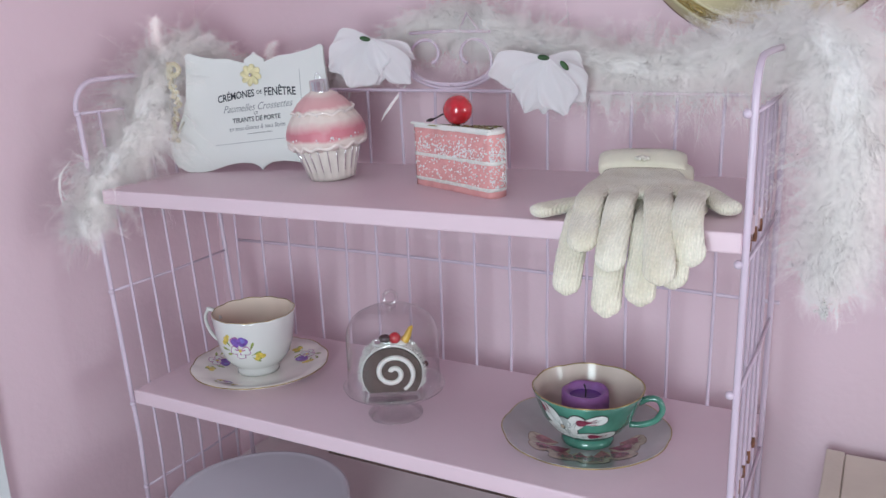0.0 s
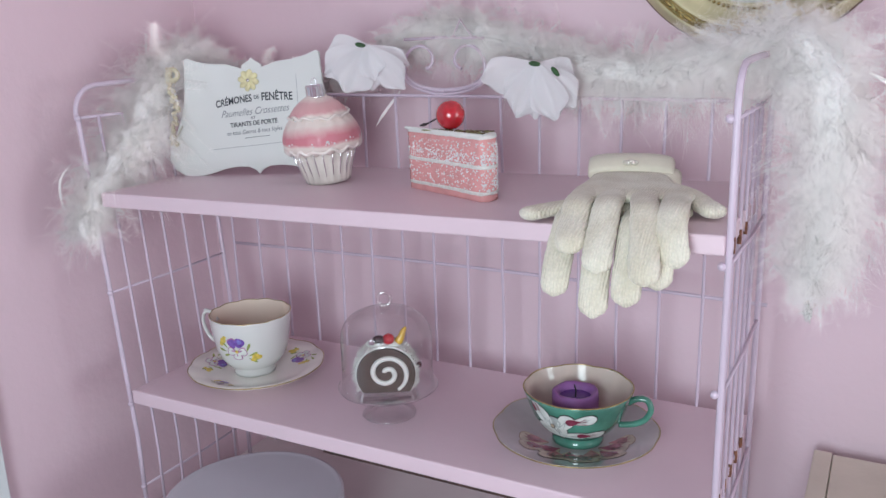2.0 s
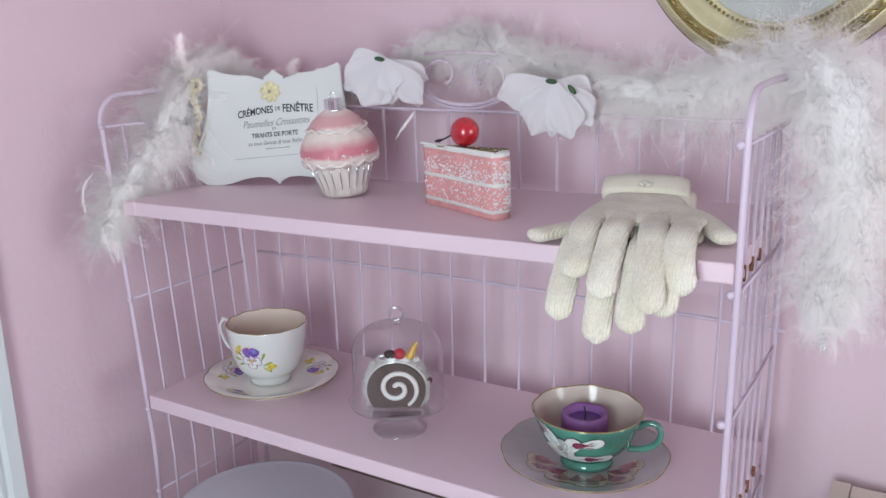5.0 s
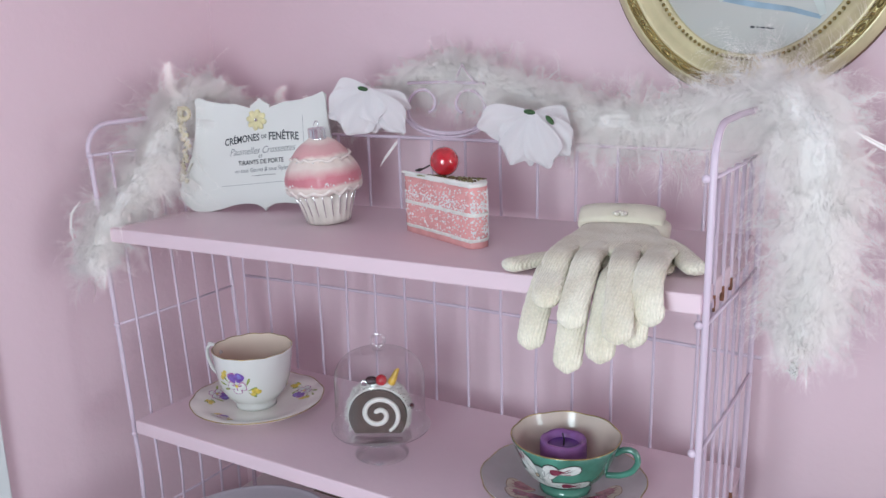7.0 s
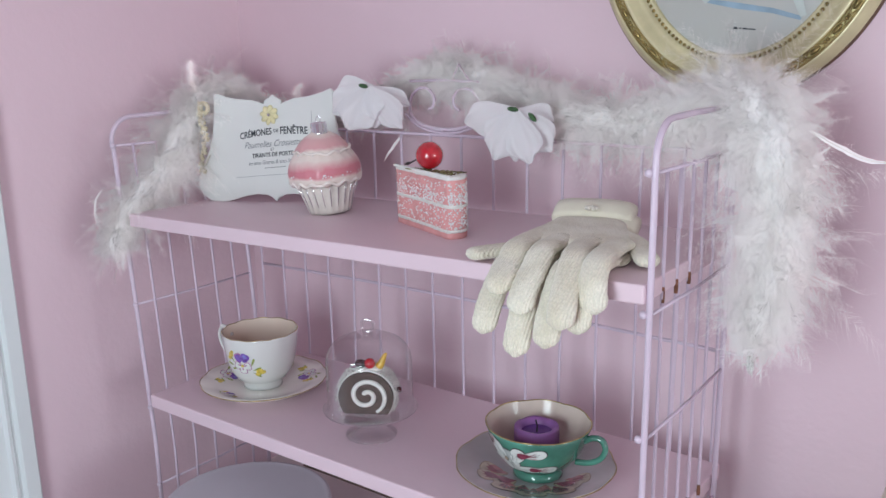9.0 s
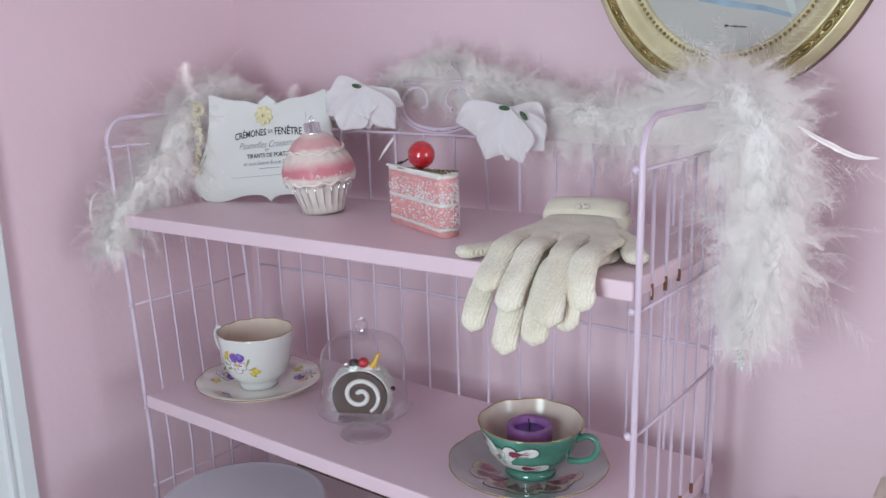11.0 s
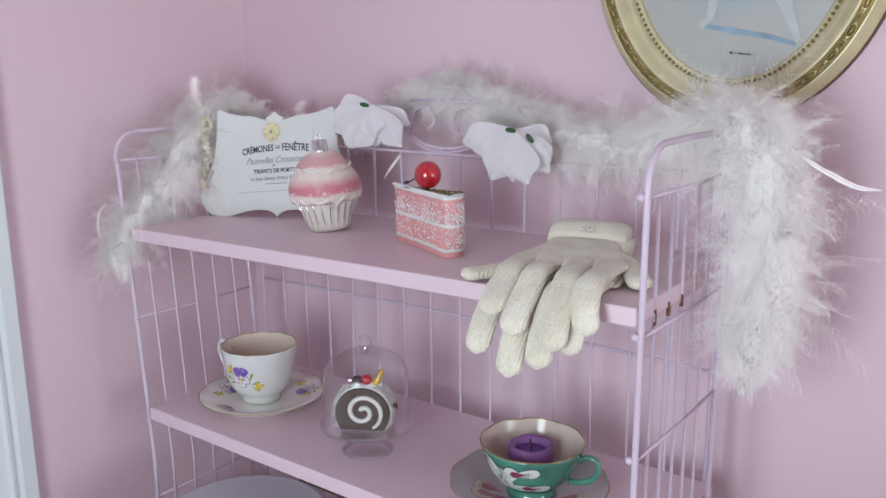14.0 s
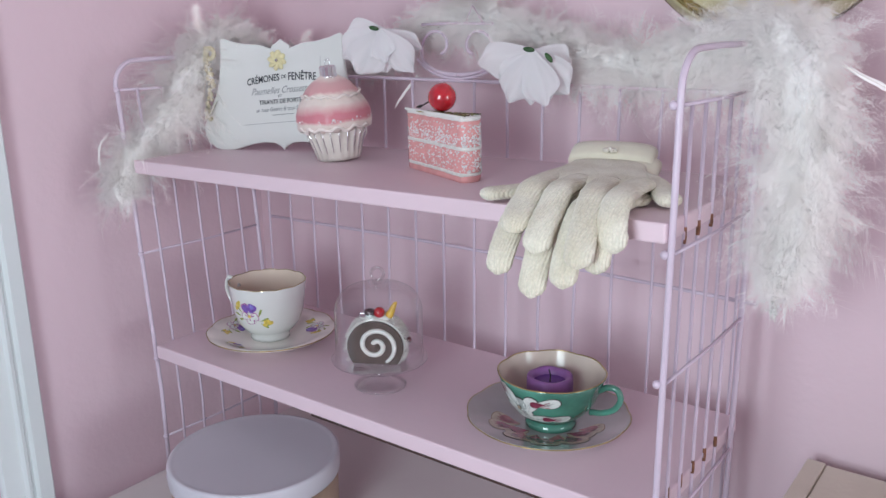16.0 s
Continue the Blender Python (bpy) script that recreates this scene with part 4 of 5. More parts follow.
ch = part("cherry", ball((0, 0, 0), 0.0143, 0.0143, 0.0138, 32, 20), CHERRY, slice_, "glossy red cherry")
ch.location = (-0.001, 0.010, 0.0735)
part("cherry_stem", tube(curve_through([(-0.006, 0.012, 0.0725), (-0.018, 0.014, 0.0695), (-0.030, 0.016, 0.0645), (-0.040, 0.018, 0.0622)], 4), [0.0008] * 9 + [0.0013, 0.0017, 0.0012, 0.0008], 8), STEM, slice_, "dark cherry stem")

# ---- cupcake ornament ----
CC = (-0.5145, 0.7365)
cake = thing("cupcake_ornament", pose(CC[0], CC[1], shelf1(CC[0]) + 0.0012, 1.5, -5, 25) @ Matrix.Diagonal((1.04, 1.04, 1.085, 1)), "pearly glass cupcake ornament with pink frosting", "ornament")
b = bmesh.new()
seg, rows = 88, 10
rings = []
for i in range(rows + 1):
    t = i / rows
    z = 0.0005 + 0.0365 * t
    r0 = 0.0235 + 0.0105 * t
    rings.append([b.verts.new(((r0 + 0.0011 * math.cos(22 * 2 * math.pi * k / seg) * min(1, 0.3 + t)) * math.cos(2 * math.pi * k / seg),
                               (r0 + 0.0011 * math.cos(22 * 2 * math.pi * k / seg) * min(1, 0.3 + t)) * math.sin(2 * math.pi * k / seg), z)) for k in range(seg)])
for u, v in zip(rings, rings[1:]):
    for k in range(seg):
        b.faces.new((u[k], u[(k + 1) % seg], v[(k + 1) % seg], v[k]))
b.faces.new(rings[0][::-1])
b.faces.new(rings[-1])
part("paper_case", b, PEARL_GLASS, cake, "pearly ribbed case")
FR = [(0.030, 0.001), (0.0375, -0.0015), (0.0405, 0.002), (0.0412, 0.008), (0.0408, 0.014), (0.0385, 0.021), (0.0345, 0.027), (0.0300, 0.031), (0.0298, 0.0335),
      (0.0284, 0.037), (0.0240, 0.042), (0.0178, 0.047), (0.0112, 0.0505), (0.0085, 0.052), (0.0, 0.052)]
b = bmesh.new()
rings = []
seg = 96
for i, (r, z) in enumerate(FR):
    ring = []
    for k in range(seg):
        a = 2 * math.pi * k / seg
        w = 0.0012 * math.sin(a * 17 + 0.6 * math.sin(3 * a)) * (1.8 if i in (0, 1) else 1.0 if i == 2 else 0.25 if i < 5 else 0.6 if i in (7, 8) else 0.05)
        ring.append(b.verts.new(((r + w * 0.7) * math.cos(a), (r + w * 0.7) * math.sin(a), z + w * 1.2 + 0.0012 * math.sin(2 * a) * (i > 5))))
    rings.append(ring)
for u, v in zip(rings, rings[1:]):
    for k in range(seg):
        b.faces.new((u[k], u[(k + 1) % seg], v[(k + 1) % seg], v[k]))
bmesh.ops.remove_doubles(b, verts=b.verts, dist=0.00001)
bmesh.ops.recalc_face_normals(b, faces=b.faces)
fr_top = part("frosting", b, FROSTING, cake, "ivory and pink banded frosting")
fr_top.location = (0, 0, 0.0345)
RUFFLE = surface("ivory_ruffle", (0.80, 0.71, 0.66), 0.3, vary=0.08, scale=90, coat=0.5)
for rr_, zz_, amp, cnt, th in ((0.0388, 0.0350, 0.0024, 15, 0.0019), (0.0312, 0.0672, 0.0017, 13, 0.0014)):
    wavy = []
    for k in range(241):
        a = 2 * math.pi * k / 240
        w_ = math.sin(cnt * a + 0.9 * math.sin(3 * a))
        wavy.append(((rr_ + 0.0009 * w_) * math.cos(a), (rr_ + 0.0009 * w_) * math.sin(a), zz_ + amp * w_ * (0.7 + 0.3 * math.sin(5 * a)) + 0.0012 * math.sin(2 * a) * (zz_ > 0.05)))
    part("frosting_ruffle", tube(wavy, th, 8, caps=False), RUFFLE, cake, "wavy ivory ruffle")
rnd = random.Random(6)
drops = bmesh.new()
for k in range(64):
    a = rnd.uniform(0, 2 * math.pi)
    z = rnd.choice((0.042, 0.0435, 0.045, 0.066))
    r = 0.0412 if z < 0.05 else 0.0302
    ball((r * math.cos(a), r * math.sin(a), z + rnd.uniform(-0.001, 0.001)), rnd.uniform(0.0006, 0.0012), u=6, v=4, bm=drops)
tagged(part("glitter", drops, GLITTER, cake, "sparkling glitter beads", False), kind="stuff")
rib = bmesh.new()
for k in range(22):
    a = 2 * math.pi * k / 22
    pts = [((0.0243 + 0.0105 * t) * math.cos(a), (0.0243 + 0.0105 * t) * math.sin(a), 0.004 + 0.031 * t) for t in (0, 0.3, 0.6, 1)]
    tube(pts, [0.0004, 0.0007, 0.0007, 0.0005], 5, rib)
part("glitter_ribs", rib, SILVER, cake, "silver glitter lines")
CAP = [(0.0, 0.0835), (0.0088, 0.0835), (0.0098, 0.0845), (0.0100, 0.0862), (0.0091, 0.0872), (0.0091, 0.0955), (0.0083, 0.0968), (0.0, 0.0975)]
part("cap", Turned(CAP, 18, 0.05, 0.0, 0).mesh(72), SILVER, cake, "crimped silver cap")
hook = curve_through([(-0.002, 0, 0.097), (-0.0022, 0, 0.1005), (0.001, 0, 0.1035), (0.003, 0, 0.1005), (0.002, 0, 0.097)], 5)
part("hanging_loop", tube(hook, 0.0005, 6), SILVER, cake, "thin silver wire loop")


# ---- lettered plaque ----
def outline_half():
    return [(0.0, 0.0), (0.004, 0.0045), (0.012, 0.0085), (0.026, 0.0095), (0.042, 0.0075), (0.060, 0.0025), (0.078, -0.0005), (0.093, 0.002), (0.104, 0.009), (0.110, 0.020), (0.1095, 0.031),
            (0.105, 0.043), (0.099, 0.056), (0.0955, 0.070), (0.0938, 0.086), (0.0940, 0.102), (0.0958, 0.118), (0.0975, 0.128), (0.094, 0.1305), (0.080, 0.1265), (0.062, 0.1235), (0.044, 0.1225),
            (0.026, 0.1240), (0.012, 0.1275), (0.004, 0.1320), (0.0, 0.1355)]


half = outline_half()
half = [(x - 0.015 * max(0.0, z - 0.05) / 0.08 * (x > 0.02), z + (0.009 * max(0.0, z - 0.09) / 0.04 if x > 0.04 else 0)) for x, z in half]
out = half + [(-x, z) for x, z in half[-2:0:-1]]
plaque = thing("lettered_plaque", pose(-0.631, 0.7605, shelf1(-0.631) + 0.0008, -7, -2.2, 21), "white scalloped wooden plaque with black French lettering", "plaque")
b = extrude_outline(out, -0.003, 0.003)
bmesh.ops.bevel(b, geom=[e_ for e_ in b.edges if abs(e_.verts[0].co.y - e_.verts[1].co.y) < 1e-6 and len(e_.link_faces) == 2], offset=0.0009, segments=2, affect="EDGES")
part("board", b, PLAQUE, plaque, smooth=False)


def lettering(body, width, x, z, material, arch=0.0, bold=0.0, shear=0.0, squeeze=1.0):
    """Words in the built-in font, scaled to width, lying on the board's face."""
    cu = bpy.data.curves.new("lettering", "FONT")
    cu.body, cu.size, cu.align_x, cu.align_y, cu.offset, cu.shear, cu.resolution_u = body, 1, "CENTER", "CENTER", bold, shear, 3
    tmp = new("lettering_curve", cu)
    dg = bpy.context.evaluated_depsgraph_get()
    me = bpy.data.meshes.new_from_object(tmp.evaluated_get(dg))
    bpy.data.objects.remove(tmp)
    xs = [v.co.x for v in me.vertices]
    k = width / (max(xs) - min(xs))
    for v in me.vertices:
        px, pz = v.co.x * k, v.co.y * k * squeeze
        v.co = Vector((x + px, -0.0034, z + pz + 0.055 * (x + px) + arch * (1 - ((x + px) / 0.055) ** 2)))
    me.materials.clear()
    me.materials.append(material)
    ob = new("lettering", me)
    ob.parent = plaque
    return ob


def ink_line(x0, z0, x1, z1, w=0.0002, mat=GREY_INK):
    z0, z1 = z0 + 0.055 * x0, z1 + 0.055 * x1
    d = Vector((x1 - x0, 0, z1 - z0)).normalized()
    n_ = Vector((-d.z, 0, d.x)) * w
    b_ = bmesh.new()
    b_.faces.new([b_.verts.new(p) for p in (Vector((x0, -0.0034, z0)) - n_, Vector((x1, -0.0034, z1)) - n_, Vector((x1, -0.0034, z1)) + n_, Vector((x0, -0.0034, z0)) + n_)])
    part("printed_line", b_, mat, plaque, smooth=False)


lettering("CRÉMONES", 0.0445, -0.0245, 0.0845, BLACK_INK, 0.0045, 0.018, 0, 1.35)
lettering("DE", 0.0062, 0.0037, 0.0850, BLACK_INK, 0.0045, 0.012, 0, 1.1)
lettering("FENÊTRE", 0.0375, 0.0285, 0.0845, BLACK_INK, 0.0045, 0.018, 0, 1.35)
lettering("Paumelles Crossettes", 0.084, 0.000, 0.0735, GREY_INK, 0, -0.006, 0.45, 1.25)
lettering("ET", 0.0048, -0.002, 0.0662, BLACK_INK)
lettering("TIRANTS DE PORTE", 0.058, -0.002, 0.0597, BLACK_INK, 0, 0.016, 0, 1.15)
lettering("en tous Genres & tous Styles", 0.068, -0.002, 0.0505, GREY_INK, 0, 0.004, 0.2, 1.2)
ink_line(-0.014, 0.0435, 0.016, 0.0435, 0.00025, BLACK_INK)
ink_line(-0.054, 0.034, 0.054, 0.034)
ink_line(0.0535, 0.040, 0.0535, 0.110)
fx, fz = -0.004, 0.1095
for k in range(8):
    a = 2 * math.pi * k / 8 + 0.2
    b = ball((0, 0, 0), 0.0042, 0.0012, 0.0062, 10, 6)
    bmesh.ops.transform(b, matrix=Matrix.Translation((fx + 0.0068 * math.sin(a), -0.0048, fz + 0.0068 * math.cos(a))) @ Matrix.Rotation(a, 4, "Y") @ Matrix.Rotation(radians(18), 4, "Z"), verts=b.verts)
    part("ribbon_petal", b, CREAM_FELT, plaque, "cream ribbon petal")
part("bead", ball((fx, -0.0065, fz), 0.0022, u=10, v=8), SILVER, plaque, "silver bead")
rnd = random.Random(31)
b = bmesh.new()
for k in range(60):
    t = k / 59
    ball((-0.0985 - 0.004 * math.sin(t * 9) + rnd.uniform(-0.003, 0.003), -0.006 + rnd.uniform(-0.002, 0.002), 0.128 - 0.088 * t), rnd.uniform(0.0018, 0.0034), u=7, v=5, bm=b)
for k in range(14):
    a = 2 * math.pi * k / 14
    ball((-0.0955 + 0.0065 * math.cos(a), -0.0075, 0.121 + 0.0065 * math.sin(a)), 0.003, u=7, v=5, bm=b)
part("lace_edging", b, LACE, plaque, "gathered cream lace edging")
for j in range(2):
    pts = curve_through([(-0.094, -0.006, 0.112), (-0.104 - 0.008 * j, -0.010, 0.075 - 0.01 * j), (-0.099 - 0.006 * j, -0.010, 0.046 - 0.008 * j), (-0.090, -0.006, 0.060)], 10)
    b = bmesh.new()
    for p in pts:
        ball(p, 0.0012, u=6, v=4, bm=b)
    part("bead_string", b, PEARL, plaque, "string of small cream pearls")


# ---- gloves draped over the shelf edge ----
def loft(sections, n=20, power=2.4):
    """Rounded sections (centre, half width, half thickness, side, up) joined, with closed ends."""
    b_ = bmesh.new()
    rings = []
    for c, w, h, s, u in sections:
        ring = []
        for k in range(n):
            a = 2 * math.pi * k / n
            ca, sa = math.cos(a), math.sin(a)
            ring.append(b_.verts.new(Vector(c) + Vector(s) * w * math.copysign(abs(ca) ** (2 / power), ca) + Vector(u) * h * math.copysign(abs(sa) ** (2 / power), sa)))
        rings.append(ring)
    for p, q in zip(rings, rings[1:]):
        for k in range(n):
            b_.faces.new((p[k], p[(k + 1) % n], q[(k + 1) % n], q[k]))
    b_.faces.new(rings[0][::-1])
    b_.faces.new(rings[-1])
    bmesh.ops.recalc_face_normals(b_, faces=b_.faces)
    return b_


def finger(points, w, flat=0.5, seed=0):
    """A knitted finger along points, rounded at its tip, a little uneven."""
    rnd_ = random.Random(seed)
    pts = curve_through(points, 7)
    n = len(pts)
    secs = []
    side0 = Vector((0.963, 0.27, 0))
    for i, p in enumerate(pts):
        t = (pts[min(i + 1, n - 1)] - pts[max(i - 1, 0)]).normalized()
        s = (side0 - t * side0.dot(t)).normalized()
        d = (pts[-1] - p).length
        k = math.sqrt(max(0.02, 1 - max(0.0, 1 - d / w) ** 2))
        k *= 1 + rnd_.uniform(-0.025, 0.025)
        secs.append((p, w * k, w * flat * k, s, s.cross(t)))
    return loft(secs, 18, 2.2)


SIDE, AX = Vector((0.970, 0.243, 0)), Vector((0.243, -0.970, 0))


def glove(name, label, wrist, palm_z, tips, bases, thumb, w, brooch, cuff_z):
    g = thing(name, pose(0, 0, 0), label, "glove", "pair of gloves")
    secs = []
    for s, hw, hh, dz in ((-0.004, 0.034, 0.0058, 0.002), (0.010, 0.0355, 0.0056, 0.001), (0.028, 0.0400, 0.0056, 0), (0.046, 0.0450, 0.0056, 0), (0.060, 0.0470, 0.0050, 0), (0.070, 0.0465, 0.0040, -0.0008), (0.076, 0.044, 0.0022, -0.0016)):
        c = wrist + AX * s * 1.18
        secs.append(((c.x, c.y, palm_z + dz), hw, hh, SIDE, Vector((0, 0, 1))))
    part("palm", loft(secs, 28, 2.8), KNIT, g)
    for i, (p0, p1) in enumerate(zip(bases, tips)):
        p0, p1 = Vector(p0), Vector(p1)
        edge = p0.lerp(p1, 0.38)
        edge.y, edge.z = 0.619, p0.z - 0.0003
        over = p0.lerp(p1, 0.60)
        over.y, over.z = 0.599, p0.z - 0.011
        part("finger", finger([p0 + Vector((0, 0.014, 0)), p0, edge, over, over.lerp(p1, 0.5) + Vector((0, -0.003, 0.001)), p1], w, 0.50, 40 + i), KNIT, g)
    part("thumb", finger(thumb, w * 0.92, 0.55, 50), KNIT, g)
    c = wrist - AX * 0.006
    secs = []
    for s, hw, hh, dz in ((-0.018, 0.0385, 0.0075, 0.0075), (-0.016, 0.0400, 0.0098, 0.007), (-0.004, 0.0396, 0.0100, 0.0035), (0.007, 0.0388, 0.0088, 0.0005), (0.009, 0.0375, 0.0070, 0)):
        q = c + AX * s
        secs.append(((q.x, q.y, cuff_z + dz), hw, hh, SIDE, Vector((0, 0, 1))))
    part("cuff", loft(secs, 32, 3.0), CUFF, g, "folded cream felt cuff")
    if brooch:
        for k in range(6):
            a = 2 * math.pi * k / 6
            q = c + AX * (0.0075 + 0.0028 * math.sin(a)) + SIDE * 0.0046 * math.cos(a)
            part("pearl", ball((q.x, q.y, cuff_z + 0.0095 + 0.002), 0.0021, u=10, v=8), PEARL, g, "small pearl of the brooch")
        q = c + AX * 0.0075
        part("pearl", ball((q.x, q.y, cuff_z + 0.0125), 0.0022, u=10, v=8), PEARL, g, "small pearl of the brooch")
        q = c - AX * 0.012
        part("bow", ball((q.x, q.y, cuff_z + 0.0125), 0.008, 0.003, 0.0022, 12, 8), CUFF, g, "small cream bow")
    return g


zg = shelf1(-0.155)
glove("glove", "cream knitted cotton glove lying under its pair", Vector((-0.168, 0.728, 0)), zg + 0.0058,
      [(-0.1865, 0.5640, 1.1945), (-0.1545, 0.5620, 1.1815), (-0.1310, 0.5680, 1.1915), (-0.1110, 0.5835, 1.2025)],
      [(-0.196, 0.658, zg + 0.0060), (-0.170, 0.650, zg + 0.0060), (-0.144, 0.652, zg + 0.0060), (-0.119, 0.658, zg + 0.0060)],
      [(-0.182, 0.694, zg + 0.0060), (-0.200, 0.658, zg + 0.0065), (-0.216, 0.628, zg + 0.0068), (-0.2285, 0.604, zg + 0.0066)], 0.0112, False, zg + 0.0105)
glove("glove", "cream knitted cotton glove with a pearl brooch on its cuff", Vector((-0.1765, 0.7385, 0)), zg + 0.0165,
      [(-0.1755, 0.5690, 1.2285), (-0.1530, 0.5645, 1.2165), (-0.1160, 0.5640, 1.2105), (-0.0990, 0.5900, 1.2190)],
      [(-0.193, 0.660, zg + 0.0160), (-0.167, 0.650, zg + 0.0160), (-0.141, 0.653, zg + 0.0160), (-0.116, 0.662, zg + 0.0160)],
      [(-0.140, 0.715, zg + 0.0140), (-0.116, 0.700, zg + 0.0120), (-0.098, 0.676, zg + 0.0095), (-0.082, 0.652, zg + 0.0085)], 0.0116, True, zg + 0.0200)


# ---- silk roses ----
def silk_petal(length, width, bulge, ruffle, seed, nu=17, nv=17):
    """A limp cloth petal, narrow at its root, widest two thirds down, with a blunt point, a soft fold and rippled edges."""
    rnd_ = random.Random(seed)
    ph, lean = rnd_.uniform(0, 6), rnd_.uniform(-0.25, 0.25)
    b_ = bmesh.new()
    grid = []
    for j in range(nv):
        v = j / (nv - 1)
        w = width * (0.14 + 0.86 * math.sin(math.pi * (0.02 + 0.66 * v)) ** 1.2) * (1 - max(0.0, (v - 0.70) / 0.30) ** 2.2 * 0.62)
        row = []
        for i in range(nu):
            u = 2 * i / (nu - 1) - 1
            y = length * (v - 0.10 * v * v * u * u)
            n_ = bulge * math.sin(math.pi * v * 0.9) * (1 - abs(u - lean) ** 1.3) + ruffle * math.sin(2.6 * u + ph + 1.5 * v) * v * v * abs(u)
            n_ += 0.0050 * v * noise.noise(Vector((u * 1.2, v * 1.8, seed * 1.7))) + 0.0036 * v * noise.noise(Vector((u * 3.6, v * 1.6, seed * 2.3)))
            row.append(b_.verts.new((w * u * 0.5 + 0.05 * length * v * v * lean * 4, -n_, -y)))
        grid.append(row)
    for j in range(nv - 1):
        for i in range(nu - 1):
            b_.faces.new((grid[j][i], grid[j][i + 1], grid[j + 1][i + 1], grid[j + 1][i]))
    return b_


CLOTH = translucent("white_silk_cloth", (0.88, 0.87, 0.88), 0.46, 0.6)


def rose(m, label, petals, green):
    r = thing("silk_rose", m, label, "artificial flower", "roses tied to the boa")
    for i, (ang, ln, wd, tip, depth) in enumerate(petals):
        p = part("petal", silk_petal(ln, wd * 1.06, 0.0034, 0.0060, 7 + i * 3), CLOTH, r)
        p.matrix_local = Matrix.Translation((0, depth, 0)) @ Matrix.Rotation(radians(ang), 4, "Y") @ Matrix.Rotation(radians(tip), 4, "X")
    for x, z, ang in green:
        b_ = ball((0, 0, 0), 0.0062, 0.0016, 0.0026, 10, 6)
        bmesh.ops.transform(b_, matrix=Matrix.Translation((x, -0.012, z)) @ Matrix.Rotation(radians(ang), 4, "Y"), verts=b_.verts)
        part("sepal", b_, ROSE_GREEN, r, "dark green sepal")
    return r


# petals: angle in the face plane (0 hangs down, positive towards the window's left), length, width, tilt, depth
rose(pose(-0.486, 0.785, 1.378, -4, 0, 24), "white silk rose tied on the feather boa", [
    (82, 0.046, 0.034, 10, 0.006), (58, 0.058, 0.040, 2, 0.002), (28, 0.056, 0.046, -10, -0.005), (-4, 0.048, 0.036, 4, 0.002), (-14, 0.040, 0.030, -16, -0.011), (-44, 0.064, 0.032, -10, -0.009), (-62, 0.050, 0.024, 6, 0.001)],
    [(-0.006, 0.001, 12)])
rose(pose(-0.2855, 0.782, 1.357, -4, 0, 24), "white silk rose hanging with green sepals showing", [
    (74, 0.058, 0.036, 4, 0.002), (46, 0.046, 0.024, -2, -0.001), (24, 0.056, 0.034, -10, -0.006), (2, 0.054, 0.026, 6, 0.003), (-16, 0.058, 0.036, -14, -0.011), (-44, 0.056, 0.036, -4, -0.003), (-70, 0.040, 0.030, 8, 0.004)],
    [(-0.003, 0.001, 8), (0.017, -0.007, 50)])

# ---- oval picture in a gilt frame ----
PX, PZ, IA, IB = -0.1030, 1.5635, 0.1120, 0.1545
pic = thing("oval_picture", pose(PX, YB, PZ), "oval print in a moulded cream and gilt frame", "picture")


def oval(off, n=120):
    """Points of the inner oval moved outward by off, with their outward directions."""
    res = []
    for k in range(n):
        a = 2 * math.pi * k / n
        nx, nz = math.cos(a) / IA, math.sin(a) / IB
        l_ = math.hypot(nx, nz)
        res.append((IA * math.cos(a) + off * nx / l_, IB * math.sin(a) + off * nz / l_, nx / l_, nz / l_))
    return res


def oval_sweep(profile, n=120):
    b_ = bmesh.new()
    rings = [[b_.verts.new((x, -h, z)) for x, z, _, _ in oval(d, n)] for d, h in profile]
    for p, q in zip(rings, rings[1:]):
        for k in range(n):
            b_.faces.new((p[k], p[(k + 1) % n], q[(k + 1) % n], q[k]))
    bmesh.ops.recalc_face_normals(b_, faces=b_.faces)
    return b_


part("moulding", oval_sweep([(-0.001, 0.004), (-0.001, 0.0095), (0.001, 0.0105), (0.0065, 0.0105), (0.0075, 0.0125), (0.011, 0.0125), (0.0145, 0.0150), (0.0185, 0.0195), (0.0215, 0.0215), (0.0235, 0.0215),
                             (0.0245, 0.0200), (0.0325, 0.0200), (0.0335, 0.0205), (0.0355, 0.0200), (0.0390, 0.0165), (0.0410, 0.0130), (0.0425, 0.0120), (0.0435, 0.0090)]), GOLD_CREAM, pic, "cream gilt moulding")
part("outer_edge", oval_sweep([(0.0435, 0.0090), (0.0448, 0.0070), (0.0450, 0.0006)]), FRAME_EDGE, pic, "dark outer edge")
b = bmesh.new()
for x, z, _, _ in oval(0.0040, 150):
    ball((x, -0.0112, z), 0.0019, u=7, v=5, bm=b)
part("inner_beading", b, GOLD_DARK, pic, "fine gilt beading")
part("ornament_groove", oval_sweep([(0.0246, 0.0196), (0.0250, 0.0203), (0.0320, 0.0203), (0.0324, 0.0196)]), GOLD_MID, pic, "shaded gilt groove")
for off in (0.0246, 0.0326):
    b = tube([(x, -0.0206, z) for x, z, _, _ in oval(off, 160)] + [(oval(off, 160)[0][0], -0.0206, oval(off, 160)[0][1])], 0.0008, 6, caps=False)
    part("gilt_fillet", b, GOLD_DARK, pic, "thin gilt fillet")
